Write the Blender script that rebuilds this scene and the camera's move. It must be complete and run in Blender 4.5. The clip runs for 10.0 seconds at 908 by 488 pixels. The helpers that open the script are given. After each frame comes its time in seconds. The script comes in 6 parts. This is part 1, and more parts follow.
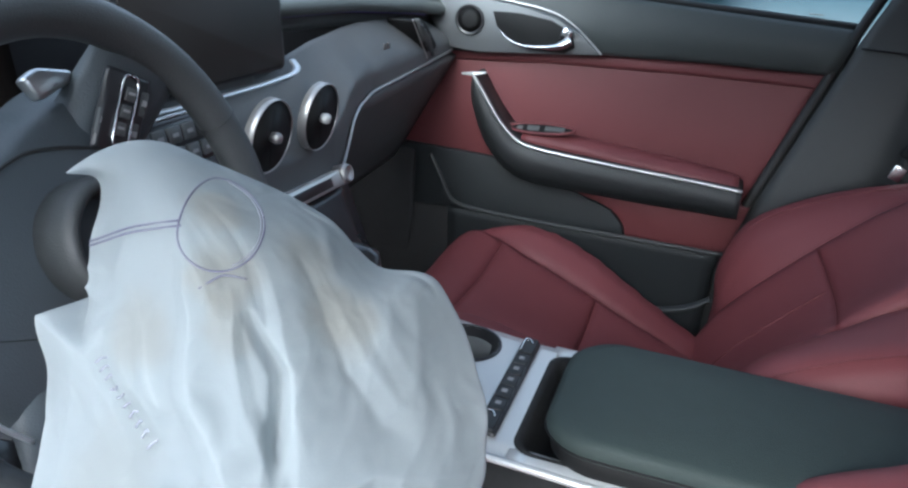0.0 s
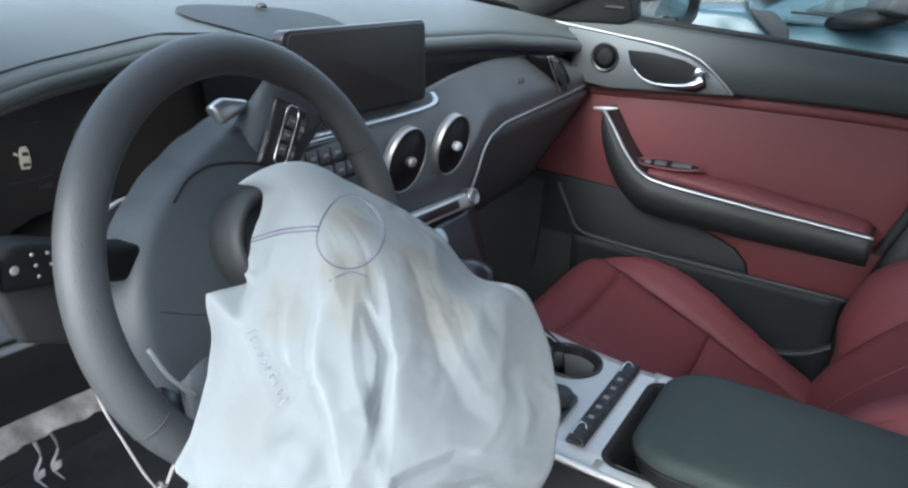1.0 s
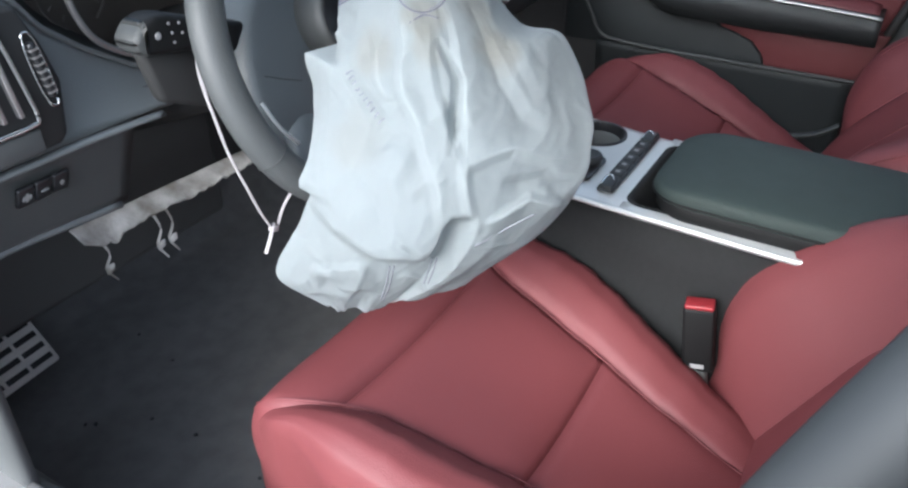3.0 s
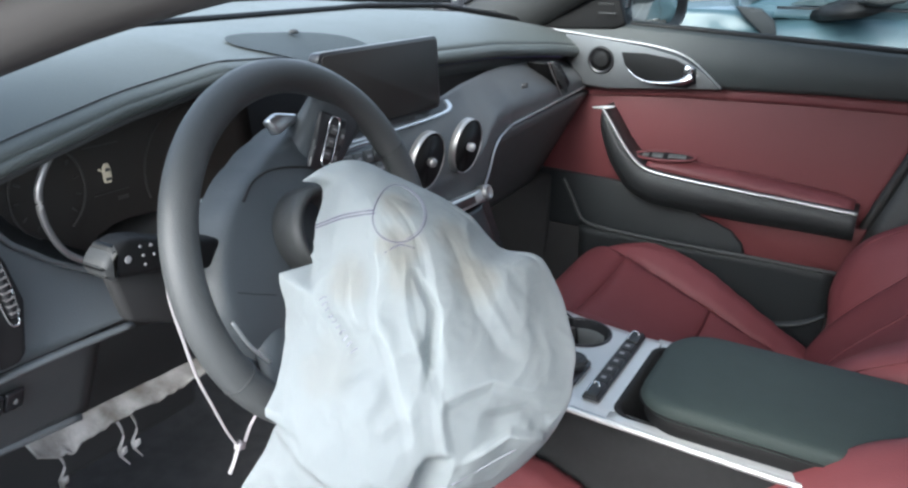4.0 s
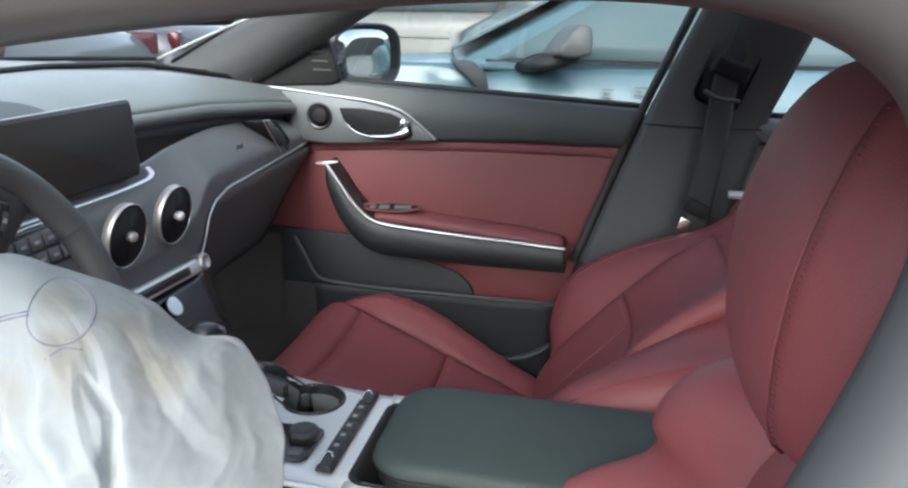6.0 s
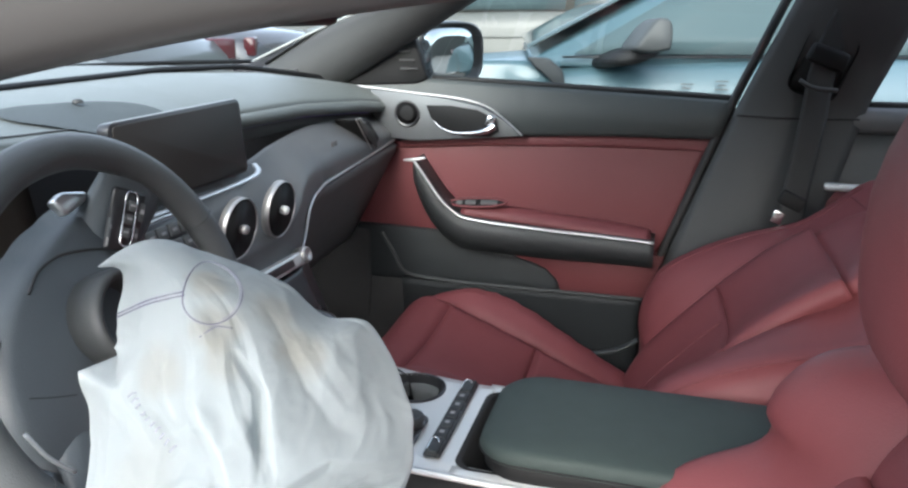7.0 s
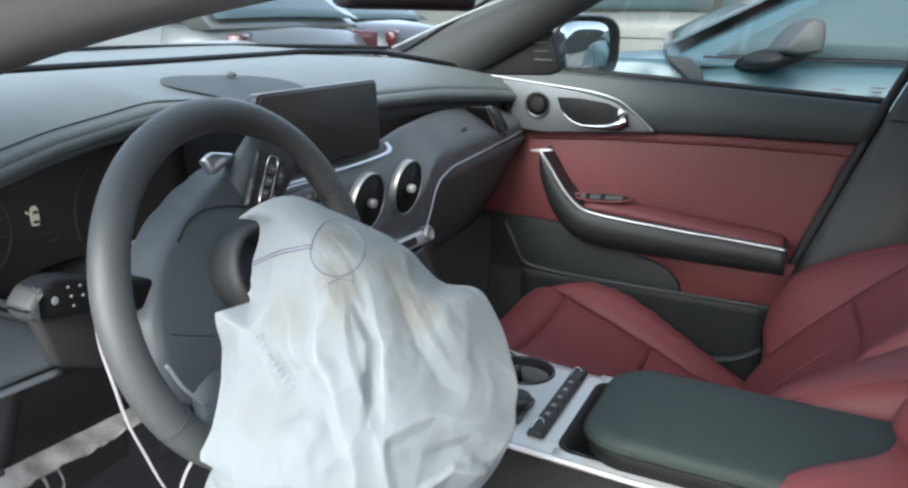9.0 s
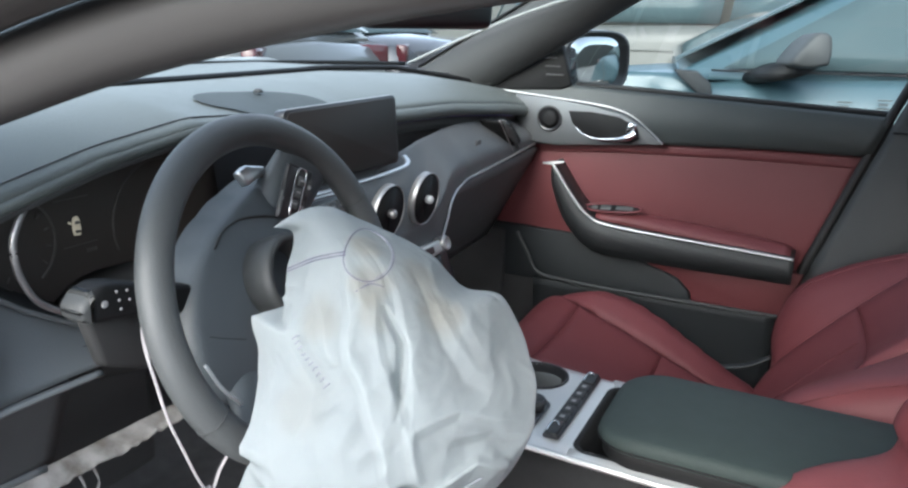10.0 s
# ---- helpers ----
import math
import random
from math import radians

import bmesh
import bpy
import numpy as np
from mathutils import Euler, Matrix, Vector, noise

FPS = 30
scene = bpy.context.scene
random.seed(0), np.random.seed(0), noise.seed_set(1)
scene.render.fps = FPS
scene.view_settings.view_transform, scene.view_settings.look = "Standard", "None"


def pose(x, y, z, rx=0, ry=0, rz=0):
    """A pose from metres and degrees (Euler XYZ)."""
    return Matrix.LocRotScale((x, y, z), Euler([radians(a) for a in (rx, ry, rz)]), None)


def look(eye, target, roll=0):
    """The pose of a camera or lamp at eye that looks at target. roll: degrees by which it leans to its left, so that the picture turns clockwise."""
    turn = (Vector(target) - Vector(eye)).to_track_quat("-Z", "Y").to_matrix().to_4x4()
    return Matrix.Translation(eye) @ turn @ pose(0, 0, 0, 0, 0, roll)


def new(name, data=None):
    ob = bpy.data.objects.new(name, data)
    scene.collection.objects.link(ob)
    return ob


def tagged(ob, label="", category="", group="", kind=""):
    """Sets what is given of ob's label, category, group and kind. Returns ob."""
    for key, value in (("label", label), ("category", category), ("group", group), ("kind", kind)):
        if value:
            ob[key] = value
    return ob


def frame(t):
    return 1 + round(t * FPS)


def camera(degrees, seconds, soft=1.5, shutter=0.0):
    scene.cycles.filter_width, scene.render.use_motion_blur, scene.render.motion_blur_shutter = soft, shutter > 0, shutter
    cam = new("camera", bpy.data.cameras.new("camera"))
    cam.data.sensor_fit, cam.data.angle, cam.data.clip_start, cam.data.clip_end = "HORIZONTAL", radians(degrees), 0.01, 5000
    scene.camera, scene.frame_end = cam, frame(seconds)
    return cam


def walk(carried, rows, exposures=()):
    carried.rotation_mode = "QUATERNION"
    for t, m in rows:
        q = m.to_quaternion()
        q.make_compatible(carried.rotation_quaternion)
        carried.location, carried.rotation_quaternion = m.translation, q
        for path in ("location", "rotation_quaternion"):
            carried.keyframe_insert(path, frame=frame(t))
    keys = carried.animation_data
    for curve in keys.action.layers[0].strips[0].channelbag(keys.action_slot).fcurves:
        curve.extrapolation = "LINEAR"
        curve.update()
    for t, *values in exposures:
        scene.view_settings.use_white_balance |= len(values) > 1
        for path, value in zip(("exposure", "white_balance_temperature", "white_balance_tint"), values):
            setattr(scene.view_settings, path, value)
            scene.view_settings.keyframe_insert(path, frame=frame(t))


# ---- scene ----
cam = camera(61.1, 10.0, soft=2.4)
PATH = [
    (0, (-0.332, -0.141, 1.053), (1.429, 0.422, 0.291), 4.0),
    (0.2, (-0.355, -0.144, 1.055), (1.366, 0.524, 0.316), 3.81),
    (0.3, (-0.367, -0.146, 1.056), (1.332, 0.577, 0.332), 3.7),
    (0.5, (-0.392, -0.15, 1.059), (1.265, 0.687, 0.317), 3.5),
    (1, (-0.393, -0.197, 1.081), (1.239, 0.702, 0.355), 4.1),
    (1.5, (-0.4, -0.239, 1.083), (1.175, 0.756, 0.356), 3.1),
    (1.7, (-0.419, -0.242, 1.08), (1.139, 0.74, 0.306), 2.49),
    (2, (-0.489, -0.251, 1.068), (1.002, 0.682, 0.116), 0.2),
    (2.2, (-0.527, -0.251, 1.059), (0.928, 0.644, 0.019), 0.4),
    (3.3, (-0.555, -0.26, 1.06), (0.906, 0.589, -0.011), 0.2),
    (3.4, (-0.545, -0.256, 1.071), (0.96, 0.616, 0.088), 0.41),
    (3.5, (-0.537, -0.253, 1.081), (1.007, 0.64, 0.175), 0.6),
    (3.6, (-0.528, -0.249, 1.086), (1.041, 0.652, 0.239), 0.72),
    (3.8, (-0.515, -0.244, 1.094), (1.089, 0.669, 0.33), 0.89),
    (4, (-0.506, -0.241, 1.099), (1.122, 0.68, 0.393), 1.0),
    (4.5, (-0.495, -0.246, 1.107), (1.181, 0.632, 0.46), 1.4),
    (4.7, (-0.486, -0.254, 1.107), (1.245, 0.496, 0.467), 1.67),
    (4.9, (-0.475, -0.264, 1.108), (1.32, 0.337, 0.475), 1.99),
    (5, (-0.471, -0.267, 1.108), (1.346, 0.281, 0.478), 2.1),
    (5.5, (-0.463, -0.277, 1.113), (1.399, 0.141, 0.513), 1.9),
    (5.7, (-0.459, -0.279, 1.114), (1.42, 0.082, 0.534), 1.9),
    (6.8, (-0.475, -0.245, 1.102), (1.405, 0.13, 0.533), 0.7),
    (6.9, (-0.481, -0.24, 1.103), (1.382, 0.199, 0.53), 0.38),
    (7, (-0.489, -0.233, 1.104), (1.355, 0.282, 0.526), -0.0),
    (7.2, (-0.501, -0.229, 1.096), (1.28, 0.446, 0.499), 0.39),
    (7.3, (-0.505, -0.228, 1.094), (1.256, 0.498, 0.491), 0.52),
    (7.5, (-0.508, -0.227, 1.092), (1.24, 0.532, 0.485), 0.6),
    (8, (-0.505, -0.239, 1.092), (1.229, 0.546, 0.478), 1.2),
    (8.5, (-0.506, -0.241, 1.085), (1.223, 0.561, 0.479), 1.3),
    (9, (-0.508, -0.247, 1.087), (1.223, 0.568, 0.504), 1.3),
    (9.5, (-0.515, -0.248, 1.093), (1.215, 0.579, 0.525), 1.2),
    (10, (-0.55, -0.253, 1.095), (1.179, 0.586, 0.541), 1.1),
]
LIGHT = [(0, 2.3, 5500, 6), (1.3, 2.35, 5750, 6), (1.8, 2.2, 5750, 7), (2.2, 2.12, 5750, 7), (3.3, 2.48, 5800, 7), (4.5, 2.42, 5950, 7), (5.3, 2.65, 6100, 8), (7.0, 2.65, 6100, 8), (7.6, 2.42, 5950, 7), (10, 2.42, 5950, 7)]
walk(cam, [(t, look(eye, target, roll)) for t, eye, target, roll in PATH], LIGHT)

# ---- daylight ----
world = bpy.data.worlds.new("world")
scene.world = world
world.use_nodes = True
wn = world.node_tree
sky = wn.nodes.new("ShaderNodeTexSky")
sky.sky_type = "NISHITA"
sky.sun_disc = False
sky.sun_elevation = radians(32)
sky.sun_rotation = radians(270)
sky.air_density = 1.0
sky.dust_density = 3.0
haze = wn.nodes.new("ShaderNodeHueSaturation")  # a hazy, nearly grey sky
haze.inputs["Saturation"].default_value = 0.5
wn.links.new(sky.outputs[0], haze.inputs["Color"])
wn.links.new(haze.outputs[0], wn.nodes["Background"].inputs[0])
wn.nodes["Background"].inputs[1].default_value = 0.15
sun = new("sun", bpy.data.lights.new("sun", "SUN"))
sun.data.energy, sun.data.angle, sun.data.color = 0.3, radians(60), (1.0, 0.94, 0.85)
sun.matrix_world = look((-4.64, 0.0, 1.87), (0, 0, 0))


# ---- materials ----
def material(name, color, rough=0.5, metal=0.0, grain=0.0, grain_scale=300.0, vary=0.12, vary_scale=6.0, coat=0.0, tint=None, sheen=0.0):
    m = bpy.data.materials.new(name)
    m.use_nodes = True
    nt = m.node_tree
    b = nt.nodes["Principled BSDF"]
    co = nt.nodes.new("ShaderNodeTexCoord")
    n1 = nt.nodes.new("ShaderNodeTexNoise")
    n1.inputs["Scale"].default_value, n1.inputs["Detail"].default_value = vary_scale, 6.0
    nt.links.new(co.outputs["Object"], n1.inputs["Vector"])
    mix = nt.nodes.new("ShaderNodeMix")
    mix.data_type = "RGBA"
    t = tint or tuple(c * 0.8 for c in color)
    lo = tuple(c + (d - c) * min(1.0, vary * 3) for c, d in zip(color, t))
    mix.inputs[6].default_value, mix.inputs[7].default_value = (*lo, 1), (*color, 1)
    ramp = nt.nodes.new("ShaderNodeMapRange")
    ramp.inputs[1].default_value, ramp.inputs[2].default_value = 0.35, 0.65
    nt.links.new(n1.outputs[0], ramp.inputs[0])
    nt.links.new(ramp.outputs[0], mix.inputs[0])
    nt.links.new(mix.outputs[2], b.inputs["Base Color"])
    r = nt.nodes.new("ShaderNodeMapRange")
    r.inputs[3].default_value, r.inputs[4].default_value = max(0.02, rough - vary * 0.4), min(1, rough + vary * 0.4)
    n2 = nt.nodes.new("ShaderNodeTexNoise")
    n2.inputs["Scale"].default_value, n2.inputs["Detail"].default_value = vary_scale * 7, 4.0
    nt.links.new(co.outputs["Object"], n2.inputs["Vector"])
    nt.links.new(n2.outputs[0], r.inputs[0])
    nt.links.new(r.outputs[0], b.inputs["Roughness"])
    b.inputs["Metallic"].default_value = metal
    b.inputs["Coat Weight"].default_value = coat
    b.inputs["Sheen Weight"].default_value = sheen
    if grain:
        n3 = nt.nodes.new("ShaderNodeTexVoronoi" if grain_scale < 900 else "ShaderNodeTexNoise")
        n3.inputs["Scale"].default_value = grain_scale
        nt.links.new(co.outputs["Object"], n3.inputs["Vector"])
        bump = nt.nodes.new("ShaderNodeBump")
        bump.inputs["Strength"].default_value, bump.inputs["Distance"].default_value = grain, 0.0008
        nt.links.new(n3.outputs[0], bump.inputs["Height"])
        nt.links.new(bump.outputs[0], b.inputs["Normal"])
    return m


def lit(name, color, strength):
    m = bpy.data.materials.new(name)
    m.use_nodes = True
    b = m.node_tree.nodes["Principled BSDF"]
    b.inputs["Base Color"].default_value = (*color, 1)
    b.inputs["Emission Color"].default_value = (*color, 1)
    b.inputs["Emission Strength"].default_value = strength
    return m


def glass(name, color, gloss):
    m = bpy.data.materials.new(name)
    m.use_nodes = True
    nt = m.node_tree
    nt.nodes.remove(nt.nodes["Principled BSDF"])
    clear, shine, mix = nt.nodes.new("ShaderNodeBsdfTransparent"), nt.nodes.new("ShaderNodeBsdfGlossy"), nt.nodes.new("ShaderNodeMixShader")
    clear.inputs[0].default_value, shine.inputs[0].default_value = (*color, 1), (1, 1, 1, 1)
    shine.inputs["Roughness"].default_value = 0.02
    mix.inputs[0].default_value = gloss
    nt.links.new(clear.outputs[0], mix.inputs[1])
    nt.links.new(shine.outputs[0], mix.inputs[2])
    nt.links.new(mix.outputs[0], nt.nodes["Material Output"].inputs[0])
    return m


RED = material("red_leather", (0.158, 0.042, 0.045), 0.54, grain=0.25, grain_scale=700, vary=0.1, vary_scale=5)
RED_DOOR = material("red_door_vinyl", (0.138, 0.040, 0.043), 0.48, grain=0.3, grain_scale=650, vary=0.1, vary_scale=4)
for leather in (RED, RED_DOOR):  # matt leather and plastic
    leather.node_tree.nodes["Principled BSDF"].inputs["Specular IOR Level"].default_value = 0.3
THREAD = material("dark_thread", (0.13, 0.03, 0.034), 0.7)
BLACK = material("black_soft_plastic", (0.088, 0.092, 0.091), 0.5, grain=0.3, grain_scale=800, vary=0.15)
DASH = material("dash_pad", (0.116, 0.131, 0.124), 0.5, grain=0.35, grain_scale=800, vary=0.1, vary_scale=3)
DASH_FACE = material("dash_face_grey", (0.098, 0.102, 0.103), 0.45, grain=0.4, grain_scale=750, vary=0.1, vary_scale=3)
DOOR_TOP = material("door_top_vinyl", (0.044, 0.052, 0.051), 0.5, grain=0.35, grain_scale=750, vary=0.12, vary_scale=3)
FLANK = material("console_carpet", (0.011, 0.0115, 0.012), 0.9, grain=0.6, grain_scale=1200, vary=0.2, vary_scale=20)
DARK = material("dark_recess", (0.095, 0.093, 0.09), 0.6)
WHEEL = material("wheel_leather", (0.066, 0.070, 0.071), 0.52, grain=0.3, grain_scale=800, vary=0.12)
HUB = material("wheel_hub_vinyl", (0.064, 0.074, 0.082), 0.45, grain=0.25, grain_scale=800)
LID = material("armrest_vinyl", (0.024, 0.037, 0.034), 0.74, grain=0.3, grain_scale=700, vary=0.15)
SILVER = material("satin_silver_plastic", (0.60, 0.615, 0.61), 0.36, metal=0.4, vary=0.06)
CHROME = material("satin_chrome", (0.663, 0.6715, 0.68), 0.16, metal=1.0, vary=0.04)
SATIN = material("satin_metal", (0.58, 0.59, 0.59), 0.34, metal=0.9, vary=0.06)
GLOSS = material("gloss_black", (0.022, 0.022, 0.024), 0.28, vary=0.04)
SCREEN = material("dark_screen_glass", (0.036, 0.033, 0.031), 0.4, vary=0.05)
SCREEN.node_tree.nodes["Principled BSDF"].inputs["Specular IOR Level"].default_value = 0.12
GAUGE = material("dark_gauge_glass", (0.085, 0.074, 0.066), 0.4, vary=0.05)
GAUGE.node_tree.nodes["Principled BSDF"].inputs["Specular IOR Level"].default_value = 0.25
CARPET = material("black_carpet", (0.165, 0.162, 0.158), 0.95, grain=0.8, grain_scale=1200, vary=0.3, vary_scale=30)
CLOTH = material("white_nylon", (0.265, 0.293, 0.300), 0.85, grain=0.3, grain_scale=1500, vary=0.3, vary_scale=7, tint=(0.265, 0.288, 0.292))
cloth = CLOTH.node_tree.nodes["Principled BSDF"]
cloth.inputs["Subsurface Weight"].default_value = 0.7
cloth.inputs["Subsurface Radius"].default_value = (0.035, 0.035, 0.035)
cloth.inputs["Subsurface Scale"].default_value = 1.0
# small creases all over the crumpled cloth
weave = CLOTH.node_tree
crumple, crease = weave.nodes.new("ShaderNodeTexNoise"), weave.nodes.new("ShaderNodeBump")
crumple.noise_type, crumple.normalize = "RIDGED_MULTIFRACTAL", False
crumple.inputs["Scale"].default_value, crumple.inputs["Detail"].default_value, crumple.inputs["Distortion"].default_value = 26.0, 3.0, 0.8
crease.inputs["Strength"].default_value, crease.inputs["Distance"].default_value = 0.8, 0.008
place = weave.nodes.new("ShaderNodeTexCoord")
weave.links.new(place.outputs["Object"], crumple.inputs["Vector"])
weave.links.new(crumple.outputs[0], crease.inputs["Height"])
weave.links.new(cloth.inputs["Normal"].links[0].from_socket, crease.inputs["Normal"])
weave.links.new(crease.outputs[0], cloth.inputs["Normal"])
# thin cloth lets light through from behind
through_light, blend = weave.nodes.new("ShaderNodeBsdfTranslucent"), weave.nodes.new("ShaderNodeMixShader")
through_light.inputs[0].default_value = (0.46, 0.51, 0.52, 1)
blend.inputs[0].default_value = 0.35
weave.links.new(cloth.outputs[0], blend.inputs[1])
weave.links.new(through_light.outputs[0], blend.inputs[2])
weave.links.new(blend.outputs[0], weave.nodes["Material Output"].inputs[0])
INK = material("faded_ink", (0.21, 0.215, 0.25), 0.8, vary=0.33, vary_scale=60, tint=(0.27, 0.29, 0.31))
RING_INK = material("violet_ink", (0.10, 0.095, 0.15), 0.8, vary=0.3, vary_scale=50, tint=(0.18, 0.18, 0.22))
ROOF_FACE = material("brown_grey_roof_trim", (0.062, 0.055, 0.05), 0.6, vary=0.08)
PAINT = material("grey_car_paint", (0.056, 0.052, 0.049), 0.5, metal=0.1, coat=0.1, vary=0.05)
RUBBER = material("rubber_seal", (0.03, 0.03, 0.03), 0.6, vary=0.1)
HEADLINER = material("headliner_cloth", (0.66, 0.65, 0.63), 0.95, grain=0.3, grain_scale=1200)
BLUE = material("blue_car_paint", (0.044, 0.084, 0.100), 0.42, metal=0.1, coat=0.3, vary=0.08, vary_scale=2)
WHITE = material("white_van_paint", (0.062, 0.066, 0.06), 0.45, coat=0.2, vary=0.08, vary_scale=2)
GREY = material("mid_grey_paint", (0.06, 0.064, 0.062), 0.3, coat=0.5, vary=0.1)
CHARCOAL = material("charcoal_paint", (0.04, 0.04, 0.043), 0.25, coat=0.6, vary=0.1)
TAIL = material("red_lamp_lens", (0.05, 0.008, 0.01), 0.15, vary=0.05)
TINTED = material("tinted_window", (0.055, 0.08, 0.086), 0.06, vary=0.05)
TINTED.node_tree.nodes["Principled BSDF"].inputs["IOR"].default_value = 1.22
BRUSHED = material("satin_handle_plate", (0.13, 0.138, 0.142), 0.5, metal=0.45, vary=0.1, vary_scale=14)
BONNET = material("pale_bonnet_paint", (0.24, 0.25, 0.24), 0.4, coat=0.3, vary=0.06)
TYRE = material("tyre_rubber", (0.02, 0.02, 0.02), 0.8, vary=0.2)
ASPHALT = material("asphalt", (0.22, 0.216, 0.206), 0.9, grain=0.8, grain_scale=400, vary=0.33, vary_scale=1.5, tint=(0.16, 0.157, 0.15))
PAPER = material("torn_fibre", (0.56, 0.54, 0.51), 0.9, grain=0.5, grain_scale=250, vary=0.45, vary_scale=26, tint=(0.24, 0.22, 0.19))
ALU = material("brushed_aluminium", (0.42, 0.41, 0.4), 0.4, metal=0.7, vary=0.2, vary_scale=20)
CONCRETE = material("pale_concrete", (0.085, 0.09, 0.084), 0.9, grain=0.5, grain_scale=300, vary=0.25, vary_scale=0.8)
TIE = material("white_cable_tie", (0.36, 0.34, 0.35), 0.5, vary=0.1)
BUCKLE_RED = material("red_button", (0.26, 0.022, 0.028), 0.4)
MIRROR = material("mirror_glass", (0.55, 0.58, 0.58), 0.03, metal=1.0, vary=0.01)
ICON = lit("lit_icon", (0.5, 0.44, 0.33), 0.08)
MARK = material("printed_mark", (0.3, 0.3, 0.3), 0.6)
FAINT = material("faint_gauge_print", (0.10, 0.09, 0.08), 0.6)
GRILLE = material("speaker_cloth", (0.045, 0.055, 0.056), 0.7, grain=0.6, grain_scale=850, vary=0.1)
TRIM = material("dark_trim_plastic", (0.0414, 0.0437, 0.0437), 0.55, grain=0.3, grain_scale=800, vary=0.12)
DOOR_LOW = material("black_door_plastic", (0.026, 0.029, 0.031), 0.55, grain=0.3, grain_scale=800, vary=0.12)
# dash face grey, lightened to carry the daylight from the open door
SIDE_FACE = material("dash_end_lit_grey", (0.165, 0.176, 0.178), 0.45, grain=0.4, grain_scale=750, vary=0.1, vary_scale=3)
VIOLET = lit("violet_light_strip", (0.12, 0.1, 0.25), 0.01)
PANE = glass("clear_pane", (0.74, 0.79, 0.78), 0.05)
FRONT_PANE = glass("clear_windscreen", (0.87, 0.91, 0.90), 0.05)
ALU_GREY = material("satin_mirror_cap", (0.04, 0.043, 0.044), 0.6, metal=0.0, vary=0.06)
KICK = material("footwell_carpet_trim", (0.036, 0.035, 0.035), 0.8, grain=0.4, grain_scale=1000, vary=0.15)
ARM_BLACK = material("black_armrest_vinyl", (0.02, 0.022, 0.023), 0.5, grain=0.3, grain_scale=800, vary=0.1)
# the door frame's paint with shade put into its colour for the rear post
POST = material("blue_grey_post_shaded", (0.026, 0.029, 0.031), 0.65, metal=0.0, vary=0.06)
SAIL = material("black_sail_plastic", (0.007, 0.0072, 0.0075), 0.6, grain=0.2, grain_scale=800, vary=0.1)
PEDAL = material("worn_pedal_metal", (0.75, 0.72, 0.67), 0.5, metal=0.0, vary=0.25, vary_scale=30)
for matt in (SAIL, RUBBER, DOOR_LOW):
    matt.node_tree.nodes["Principled BSDF"].inputs["Specular IOR Level"].default_value = 0.25
WEB = material("belt_webbing", (0.028, 0.029, 0.029), 0.85, grain=0.5, grain_scale=900)


# ---- mesh helpers ----
def from_faces(verts, faces, smooth=True):
    me = bpy.data.meshes.new("mesh")
    me.from_pydata([tuple(v) for v in verts], [], faces)
    if smooth:
        me.polygons.foreach_set("use_smooth", [True] * len(me.polygons))
    me.update()
    return me


def part(name, me, mat, parent=None, label=""):
    me.name = name
    me.materials.append(mat)
    ob = new(name, me)
    ob.parent = parent
    if label:
        ob["label"] = label
    return ob


def thing(name, label, category, at=(0, 0, 0), group="", kind=""):
    ob = new(name)
    ob.location = at
    return tagged(ob, label, category, group, kind)


def moved(me, m):
    me.transform(m)
    return me


def box(x0, x1, y0, y1, z0, z1, bevel=0.0, seg=2):
    bm = bmesh.new()
    bmesh.ops.create_cube(bm, size=1.0, matrix=Matrix.LocRotScale(((x0 + x1) / 2, (y0 + y1) / 2, (z0 + z1) / 2), None, (abs(x1 - x0), abs(y1 - y0), abs(z1 - z0))))
    if bevel:
        bmesh.ops.bevel(bm, geom=bm.edges[:], offset=bevel, segments=seg, affect="EDGES", profile=0.5)
    me = bpy.data.meshes.new("mesh")
    bm.to_mesh(me)
    bm.free()
    me.polygons.foreach_set("use_smooth", [bool(bevel)] * len(me.polygons))
    return me


def prism(points, axis, a, b, bevel=0.0, seg=2):
    """A flat outline, extruded along an axis from a to b; the outline's two numbers fill the other axes in order."""
    bm = bmesh.new()
    k = "xyz".index(axis)
    vs = []
    for p in points:
        q = list(p)
        q.insert(k, a)
        vs.append(bm.verts.new(q))
    f = bm.faces.new(vs)
    out = bmesh.ops.extrude_face_region(bm, geom=[f])
    step = Vector((0, 0, 0))
    step[k] = b - a
    bmesh.ops.translate(bm, verts=[v for v in out["geom"] if isinstance(v, bmesh.types.BMVert)], vec=step)
    bmesh.ops.recalc_face_normals(bm, faces=bm.faces[:])
    if bevel:
        bmesh.ops.bevel(bm, geom=bm.edges[:], offset=bevel, segments=seg, affect="EDGES", profile=0.5)
    me = bpy.data.meshes.new("mesh")
    bm.to_mesh(me)
    bm.free()
    me.polygons.foreach_set("use_smooth", [bool(bevel)] * len(me.polygons))
    return me


